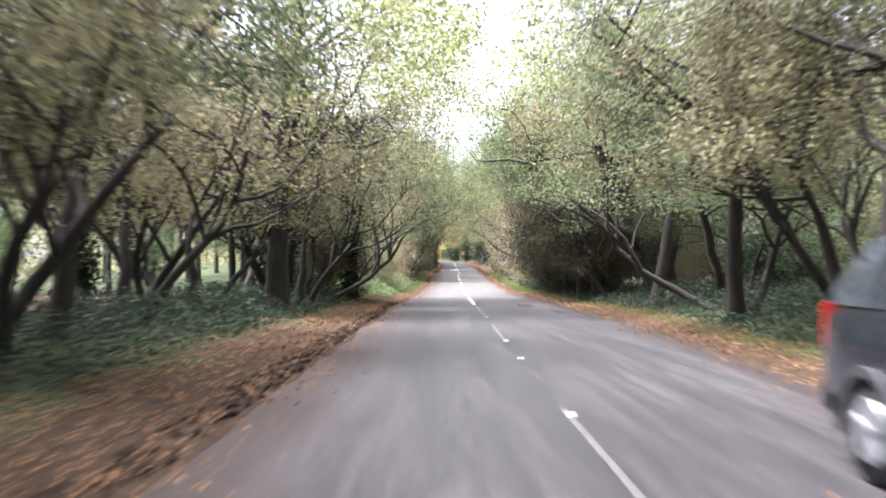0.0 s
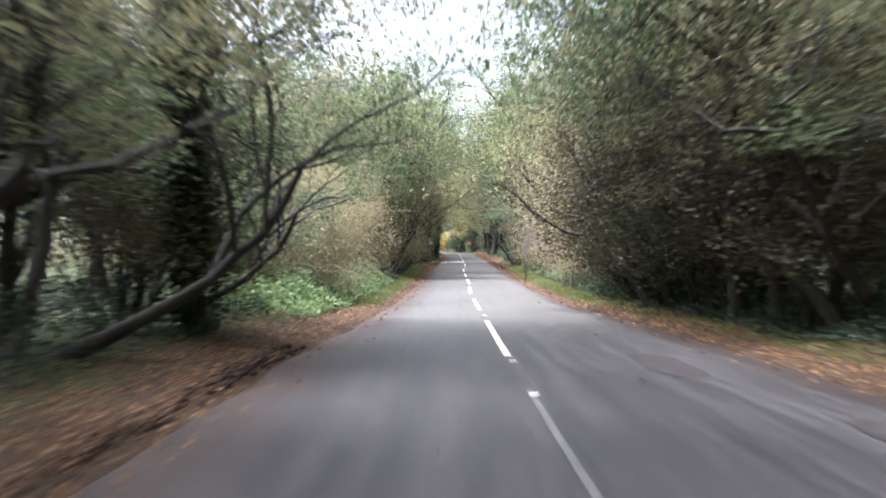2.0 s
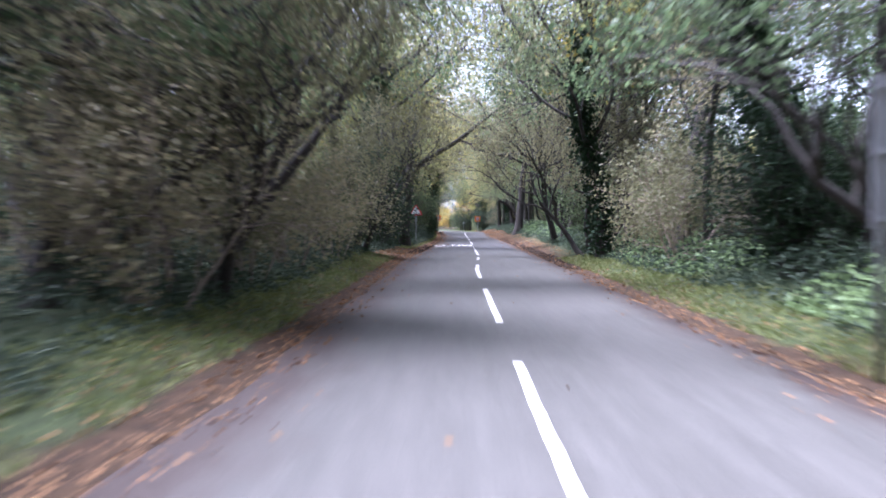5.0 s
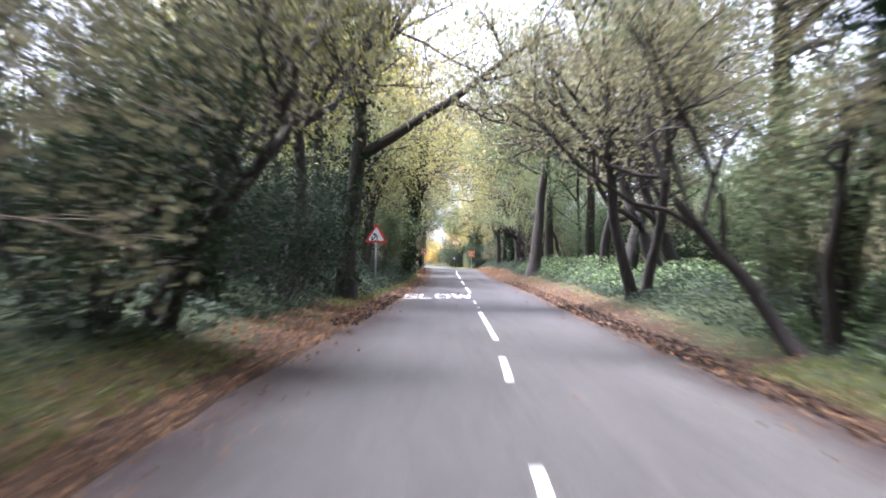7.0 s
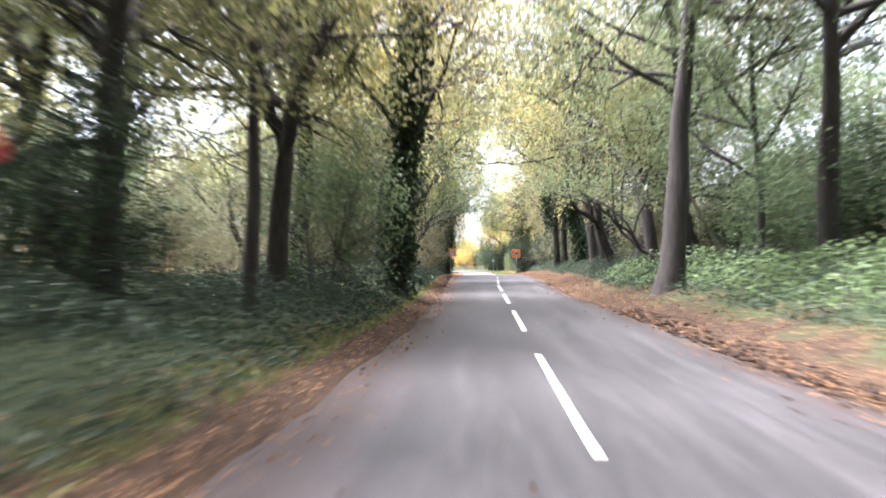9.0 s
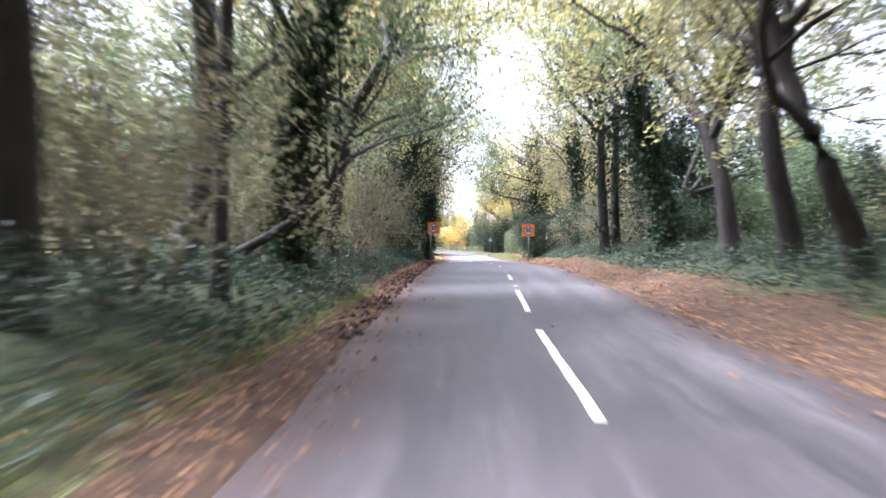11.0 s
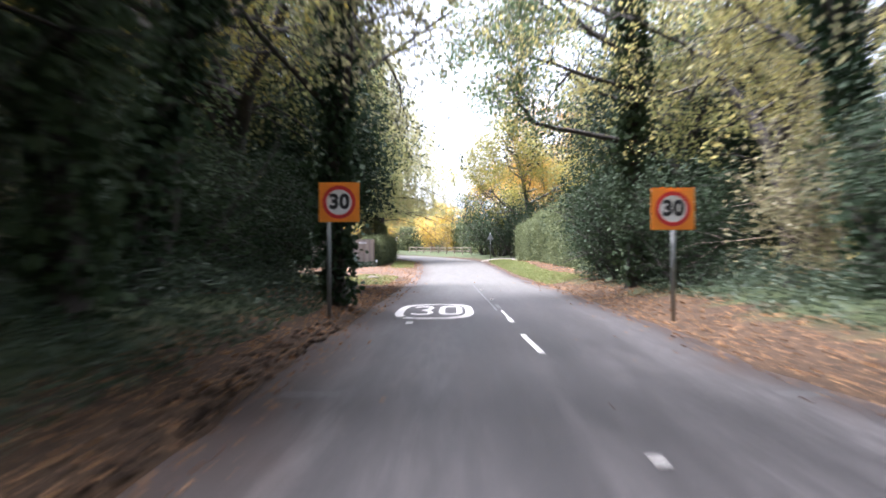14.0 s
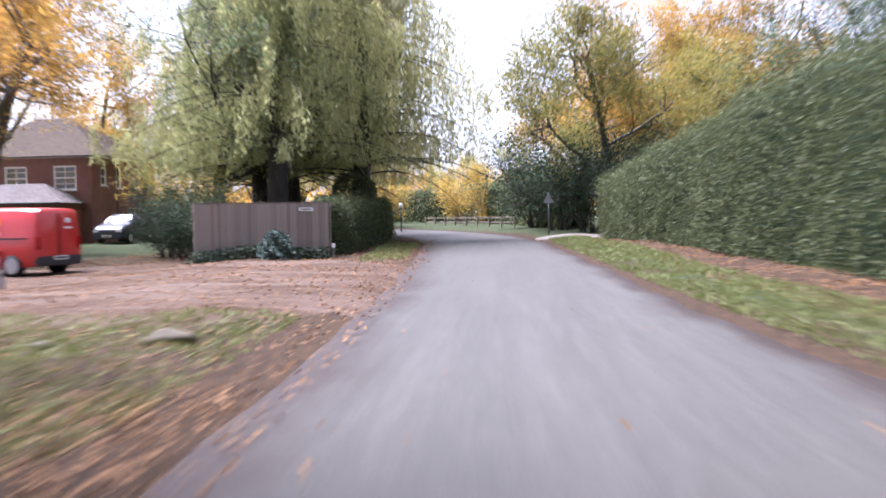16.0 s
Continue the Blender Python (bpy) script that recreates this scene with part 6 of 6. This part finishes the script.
def window(parent, x0, x1, z0, z1, bars=(1, 3), turn=None):
    wdt, hgt = x1 - x0, z1 - z0
    win = new("window")
    win.parent = parent
    win.matrix_basis = (turn or Matrix.Identity(4)) @ Matrix.Translation((x0, 0.06, z0))
    bm = bmesh.new()
    for s, at in (((wdt, 0.08, 0.09), (wdt / 2, 0, 0.045)), ((wdt, 0.08, 0.09), (wdt / 2, 0, hgt - 0.045)), ((0.09, 0.08, hgt - 0.18), (0.045, 0, hgt / 2)), ((0.09, 0.08, hgt - 0.18), (wdt - 0.045, 0, hgt / 2)), ((wdt - 0.18, 0.07, 0.07), (wdt / 2, -0.01, hgt / 2))):
        box(bm, s, at)
    for k in range(bars[0]):
        box(bm, (0.035, 0.05, hgt - 0.18), (wdt * (k + 1) / (bars[0] + 1), 0, hgt / 2))
    for k in range(bars[1]):
        if abs((k + 1) / (bars[1] + 1) - 0.5) > 0.01:
            box(bm, (wdt - 0.18, 0.05, 0.03), (wdt / 2, 0.002, hgt * (k + 1) / (bars[1] + 1)))
    part("window_frame", bm, FRAME, win, "white painted frame")
    part("pane", new_box((wdt - 0.1, 0.012, hgt - 0.1), (wdt / 2, 0.045, hgt / 2)), PANE, win)
    part("window_sill", new_box((wdt + 0.12, 0.16, 0.06), (wdt / 2, -0.1, -0.03)), FRAME, win)
    return win


front = [(WD - 2.35, WD - 0.95, 3.15, 4.55), (WD - 5.4, WD - 4.0, 3.15, 4.55)]
sidew = [(0.8, 1.5, 3.4, 4.5), (2.7, 3.4, 3.3, 4.6), (5.3, 6.0, 3.3, 4.6), (7.0, 7.6, 3.3, 4.6), (4.2, 6.4, 0.9, 2.1)]
wf = part("wall", wall_with_holes(WD, EAVE, front), BRICK, house, "red brick front wall")
wf.location = (-WD, 0, 0)
turn_side = pose(0, 0.3, 0, 0, 0, 90)
ws = part("wall", wall_with_holes(DP, EAVE, sidew), BRICK, house, "red brick side wall")
ws.matrix_basis = turn_side
part("wall", new_box((WD, 0.3, EAVE), (-WD / 2, DP + 0.45, EAVE / 2)), BRICK, house)
part("wall", new_box((0.3, DP, EAVE), (-WD + 0.15, DP / 2 + 0.3, EAVE / 2)), BRICK, house)
for x0, x1, z0, z1 in front:
    window(house, x0 - WD, x1 - WD, z0, z1, (1, 3))
for x0, x1, z0, z1 in sidew:
    window(house, x0, x1, z0, z1, (0 if x1 - x0 < 1 else 3, 1), turn_side)
part("interior_floor", new_box((WD - 0.6, DP - 0.3, 0.2), (-WD / 2, DP / 2 + 0.3, 2.6)), POST_WOOD, house)


def hip_roof(x0, x1, y0, y1, z, rise, over, ridge_in):
    bm = bmesh.new()
    a, b, c, d = x0 - over, x1 + over, y0 - over, y1 + over
    rows = []
    m = (c + d) / 2
    steps = 22
    for side in ((((a, c), (b, c)), ((a + ridge_in, m), (b - ridge_in, m))), (((b, d), (a, d)), ((b - ridge_in, m), (a + ridge_in, m))), (((b, c), (b, d)), ((b - ridge_in, m), (b - ridge_in, m))), (((a, d), (a, c)), ((a + ridge_in, m), (a + ridge_in, m)))):
        (p, q), (r, s) = side
        for k in range(steps):
            t0, t1 = k / steps, (k + 1) / steps
            pts = []
            for (u, v), tt, lift in (((p, r), t0, 0.035), ((q, s), t0, 0.035), ((q, s), t1, 0.0), ((p, r), t1, 0.0)):
                pts.append(bm.verts.new((u[0] + (v[0] - u[0]) * tt, u[1] + (v[1] - u[1]) * tt, z + rise * tt + lift)))
            bm.faces.new(pts)
            low = [bm.verts.new((pt.co.x, pt.co.y, pt.co.z - 0.035)) for pt in pts[:2]]
            bm.faces.new((pts[1], pts[0], low[0], low[1]))
    bmesh.ops.remove_doubles(bm, verts=bm.verts[:], dist=0.002)
    return bm


part("roof", hip_roof(-WD, 0.3, 0, DP + 0.6, EAVE, 2.7, 0.45, 4.3), TILE, house, "brown mossy tiled hip roof")
part("soffit", new_box((WD + 1.0, DP + 1.3, 0.08), (-WD / 2 + 0.15, DP / 2 + 0.3, EAVE - 0.02)), FRAME, house)
bm = bmesh.new()
for x0, x1, yy in ((-WD - 0.5, 0.8, -0.5),):
    box(bm, (x1 - x0, 0.1, 0.09), ((x0 + x1) / 2, yy, EAVE - 0.02))
box(bm, (0.1, DP + 1.5, 0.09), (0.8, DP / 2 + 0.3, EAVE - 0.02))
part("gutter", bm, PLASTIC, house, "black gutter")
part("drainpipe", new_cyl(0.05, 0.05, EAVE, (0.37, 2.35, EAVE / 2), seg=10), PLASTIC, house, "black drainpipe", True)
part("annexe_wall", new_box((7.5, 2.7, 2.35), (-4.4, -1.36, 1.17)), BRICK, house, "low brick annexe")
part("annexe_roof", hip_roof(-8.1, -0.7, -2.7, 0.6, 2.35, 1.15, 0.35, 2.0), SLATE, house, "grey tiled annexe roof")
part("annexe_gutter", new_box((8.3, 0.1, 0.09), (-4.4, -3.08, 2.33)), PLASTIC, house)


# ---- vehicles ----
def car_body(sections, inset=0.0):
    """Sections along the length: (y, sill z, shoulder z, top z, half width at shoulder, half width at top)."""
    bm = bmesh.new()
    rings = []
    for y, zl, zs, zt, ws, wt in sections:
        pts = [(ws * 0.93, zl), (ws, zl + (zs - zl) * 0.35), (ws * 1.005, zl + (zs - zl) * 0.7), (ws * 0.985, zs), ((ws * 0.4 + wt * 0.6), zs + (zt - zs) * 0.55), (wt, zt - (zt - zs) * 0.1), (wt * 0.84, zt)]
        ringp = [(x, z) for x, z in pts] + [(0, zt + 0.012)] + [(-x, z) for x, z in reversed(pts)]
        rings.append([bm.verts.new((x, y, z)) for x, z in ringp])
    for a, b in zip(rings, rings[1:]):
        for i in range(len(a) - 1):
            bm.faces.new((a[i], a[i + 1], b[i + 1], b[i]))
        bm.faces.new((a[-1], a[0], b[0], b[-1]))
    bm.faces.new(rings[0][::-1])
    bm.faces.new(rings[-1])
    bmesh.ops.recalc_face_normals(bm, faces=bm.faces[:])
    return bm


def glass_strip(rows):
    """A glazed panel through rows of points, with a little thickness."""
    bm = bmesh.new()
    vs = [[bm.verts.new(p) for p in r] for r in rows]
    for a, b in zip(vs, vs[1:]):
        for i in range(len(a) - 1):
            bm.faces.new((a[i], a[i + 1], b[i + 1], b[i]))
    bmesh.ops.recalc_face_normals(bm, faces=bm.faces[:])
    bmesh.ops.solidify(bm, geom=bm.faces[:], thickness=0.01)
    return bm


def wheel(parent, x, y, r=0.31):
    wl_ = part("wheel", new_cyl(r, r, 0.2, (0, 0, 0), ry=90, seg=28), RUBBER, parent, "black tyre", True, 0.02)
    wl_.location = (x, y, r)
    sx = 1 if x > 0 else -1
    bm = bmesh.new()
    cyl(bm, r * 0.68, r * 0.62, 0.03, (sx * 0.095, 0, 0), ry=90, seg=24)
    cyl(bm, r * 0.16, r * 0.14, 0.03, (sx * 0.115, 0, 0), ry=90, seg=12)
    for k in range(5):
        a = 2 * math.pi * k / 5
        box(bm, (0.02, r * 0.16, r * 0.5), (sx * 0.113, math.sin(a) * r * 0.38, math.cos(a) * r * 0.38), rx=-math.degrees(a))
    part("rim", bm, ALLOY, wl_, "alloy rim")


def bar_plate(parent, y, z, facing, w=0.52):
    pl = part("number_plate", new_box((w, 0.015, 0.11), (0, y, z)), FRAME, parent, "pale number plate")
    part("plate_bar", new_box((w * 0.8, 0.006, 0.055), (0, y + facing * 0.01, z)), PLASTIC, pl)


def make_car(name, label, paint, sections, glass_z, cabin, wheels, width, at, rz, category="car", estate=True):
    """Front towards +y. cabin: y of rear glass foot, roof rear, roof front, windscreen foot."""
    t = thing(name, label, category, "", "", at, rz)
    body = part("body", car_body(sections), paint, t, "", True)
    body.modifiers.new("soft edges", "BEVEL").width = 0.02
    yr, yrr, yrf, yf = cabin
    zs, zt = glass_z
    w2, wt = width / 2, width / 2 - 0.21
    ys = sorted(s[0] for s in sections)
    for sx in (-1, 1):
        cuts = [yr + 0.12, yrr + 0.25, (yrr + yrf) / 2 - 0.1, (yrr + yrf) / 2 + 0.02, yrf - 0.05, yf - 0.25]
        for a, b in ((cuts[0], cuts[1]), (cuts[1] + 0.06, cuts[2]), (cuts[3], cuts[5])):
            def top(y):
                return zt - 0.1 if yrr < y < yrf else (zt - 0.1 - (zt - zs - 0.16) * ((y - yrf) / (yf - yrf) if y >= yrf else (yrr - y) / max(yrr - yr, 0.01)))
            rows = []
            for y in (a, (a + b) / 2, b):
                ztop = max(top(y), zs + 0.06)
                k0, k1 = 0.06, (ztop - zs) / (zt - zs)
                rows.append([(sx * (w2 * 0.985 - (w2 * 0.985 - wt) * k0 * 1.05 + 0.012), y, zs + 0.04), (sx * (w2 * 0.985 - (w2 * 0.985 - wt) * k1 * 1.0 + 0.014), y, ztop)])
            part("side_window", glass_strip(rows), CAR_GLASS, t, "dark glass")
        mir = part("mirror", new_box((0.16, 0.1, 0.12), (sx * (w2 + 0.07), yf - 0.35, zs + 0.06)), paint, t, bevel=0.02)
    part("windscreen", glass_strip([[(-w2 * 0.86, yf + 0.015, zs + 0.05), (0, yf + 0.05, zs + 0.06), (w2 * 0.86, yf + 0.015, zs + 0.05)], [(-wt * 0.88, yrf + 0.03, zt - 0.05), (0, yrf + 0.05, zt - 0.04), (wt * 0.88, yrf + 0.03, zt - 0.05)]]), CAR_GLASS, t, "dark glass")
    part("rear_window", glass_strip([[(-w2 * 0.8, yr - 0.02, zs + 0.06), (w2 * 0.8, yr - 0.02, zs + 0.06)], [(-wt * 0.86, yrr - 0.03, zt - 0.07), (wt * 0.86, yrr - 0.03, zt - 0.07)]]), CAR_GLASS, t, "dark glass")
    for sx in (-1, 1):
        for wy in wheels:
            wheel(t, sx * (w2 - 0.09), wy)
            arch = ring_mesh(0.385, 0.325, 0.04, 32)
            bmesh.ops.delete(arch, geom=[v for v in arch.verts if v.co.z < -0.12], context="VERTS")
            bmesh.ops.transform(arch, matrix=pose(sx * (w2 * 1.0 + (0.012 if sx > 0 else -0.028)) + (0.0 if sx > 0 else 0.04), wy, 0.31, 0, 0, 90), verts=arch.verts[:])
            part("wheel_arch", arch, PLASTIC, t)
    y0, y1 = ys[0], ys[-1]
    part("rear_bumper", new_box((width * 0.95, 0.16, 0.26), (0, y0 + 0.03, 0.42)), PLASTIC if category == "van" else paint, t, bevel=0.04)
    part("front_bumper", new_box((width * 0.95, 0.2, 0.26), (0, y1 - 0.04, 0.4)), paint if category != "van" else PLASTIC, t, bevel=0.05)
    part("grille", new_box((width * 0.5, 0.06, 0.14), (0, y1 + 0.03, 0.62)), PLASTIC, t)
    for sx in (-1, 1):
        part("headlight", new_box((0.36, 0.16, 0.15), (sx * (w2 - 0.27), y1 - 0.07, 0.68)), CLEAR, t, "clear headlamp", bevel=0.03)
        part("tail_light", new_box((0.14, 0.1, 0.34), (sx * (w2 - 0.12), y0 + 0.02, zs - 0.12)), TAIL, t, "red lamp", bevel=0.02)
    bar_plate(t, y0 - 0.06, 0.5, -1)
    bar_plate(t, y1 + 0.07, 0.42, 1)
    return t


ESTATE = [(-2.3, 0.34, 0.8, 0.86, 0.8, 0.7), (-2.22, 0.26, 0.9, 1.0, 0.86, 0.7), (-1.95, 0.24, 0.95, 1.3, 0.88, 0.66), (-1.55, 0.22, 0.96, 1.44, 0.89, 0.66), (-0.3, 0.22, 0.95, 1.49, 0.9, 0.68), (0.35, 0.22, 0.94, 1.44, 0.9, 0.66), (1.05, 0.22, 0.93, 1.0, 0.89, 0.78), (1.8, 0.24, 0.8, 0.9, 0.87, 0.74), (2.15, 0.28, 0.68, 0.76, 0.82, 0.68), (2.25, 0.36, 0.6, 0.66, 0.76, 0.6)]
HATCH = [(-2.05, 0.34, 0.85, 0.92, 0.8, 0.7), (-1.98, 0.26, 0.95, 1.08, 0.88, 0.7), (-1.7, 0.24, 1.0, 1.45, 0.9, 0.68), (-1.2, 0.22, 1.0, 1.58, 0.91, 0.68), (-0.2, 0.22, 1.0, 1.62, 0.91, 0.7), (0.4, 0.22, 0.99, 1.56, 0.91, 0.68), (1.1, 0.22, 0.98, 1.08, 0.9, 0.8), (1.8, 0.25, 0.88, 0.98, 0.88, 0.76), (2.1, 0.3, 0.74, 0.82, 0.82, 0.68), (2.18, 0.38, 0.62, 0.7, 0.76, 0.6)]
VAN = [(-2.1, 0.36, 0.95, 1.7, 0.85, 0.74), (-2.06, 0.3, 1.0, 1.8, 0.88, 0.76), (-1.6, 0.26, 1.02, 1.83, 0.9, 0.77), (-0.4, 0.25, 1.02, 1.85, 0.9, 0.78), (0.45, 0.25, 1.02, 1.81, 0.9, 0.76), (0.75, 0.25, 1.02, 1.7, 0.9, 0.74), (1.35, 0.25, 1.02, 1.12, 0.89, 0.8), (1.85, 0.27, 0.88, 0.98, 0.87, 0.75), (2.12, 0.32, 0.72, 0.8, 0.82, 0.68), (2.2, 0.38, 0.6, 0.68, 0.76, 0.6)]
make_car("estate_car", "silver estate car parked on the gravel drive", SILVER, ESTATE, (0.95, 1.47), (-2.2, -1.55, 0.35, 1.05), (-1.35, 1.35), 1.8, (-9.2, 224.9, gz(-9.2, 224.9) + 0.035), 86)
van = make_car("delivery_van", "red delivery van parked on the gravel drive", VAN_RED, VAN, (1.02, 1.83), (-2.13, -2.09, 0.62, 1.35), (-1.35, 1.4), 1.8, (-11.55, 234.0, gz(-11.55, 234.0) + 0.03), 75, "van")
for ob in [o for o in van.children if o.name.split(".")[0] in ("side_window", "rear_window")]:
    if min(v.co.y for v in ob.data.vertices) < 0:
        bpy.data.objects.remove(ob)
for sx in (-1, 1):
    part("rear_door_seam", new_box((0.012, 0.02, 1.25), (sx * 0.01, -2.115, 1.05)), PLASTIC, van)
    part("slide_rail", new_box((0.02, 1.3, 0.035), (sx * 0.9, -1.2, 1.03)), PLASTIC, van)
    part("side_emblem", new_box((0.012, 0.42, 0.24), (sx * 0.845, -0.75, 1.45), ry=sx * 12), AMBER, van, "plain yellow emblem")
    part("side_bar", new_box((0.012, 0.4, 0.06), (sx * 0.9, -0.75, 1.16)), FRAME, van, "pale bar")
part("rear_emblem", new_box((0.18, 0.012, 0.13), (0.35, -2.115, 1.5)), FRAME, van, "pale emblem")
part("rear_bar", new_box((0.3, 0.012, 0.05), (0.35, -2.115, 1.3)), FRAME, van, "pale bar")
make_car("small_car", "dark blue car parked before the house", NAVY, HATCH, (1.0, 1.6), (-2.0, -1.5, 0.4, 1.1), (-1.25, 1.3), 1.8, (-18.5, 260.5, gz(-18.5, 260.5)), 176)
make_car("dark_car", "dark grey car standing in the facing lane", CHARCOAL, HATCH, (1.0, 1.6), (-2.0, -1.5, 0.4, 1.1), (-1.25, 1.3), 1.82, (3.5, -1.3, on_road(3.5, -1.3) - 0.006), 180)
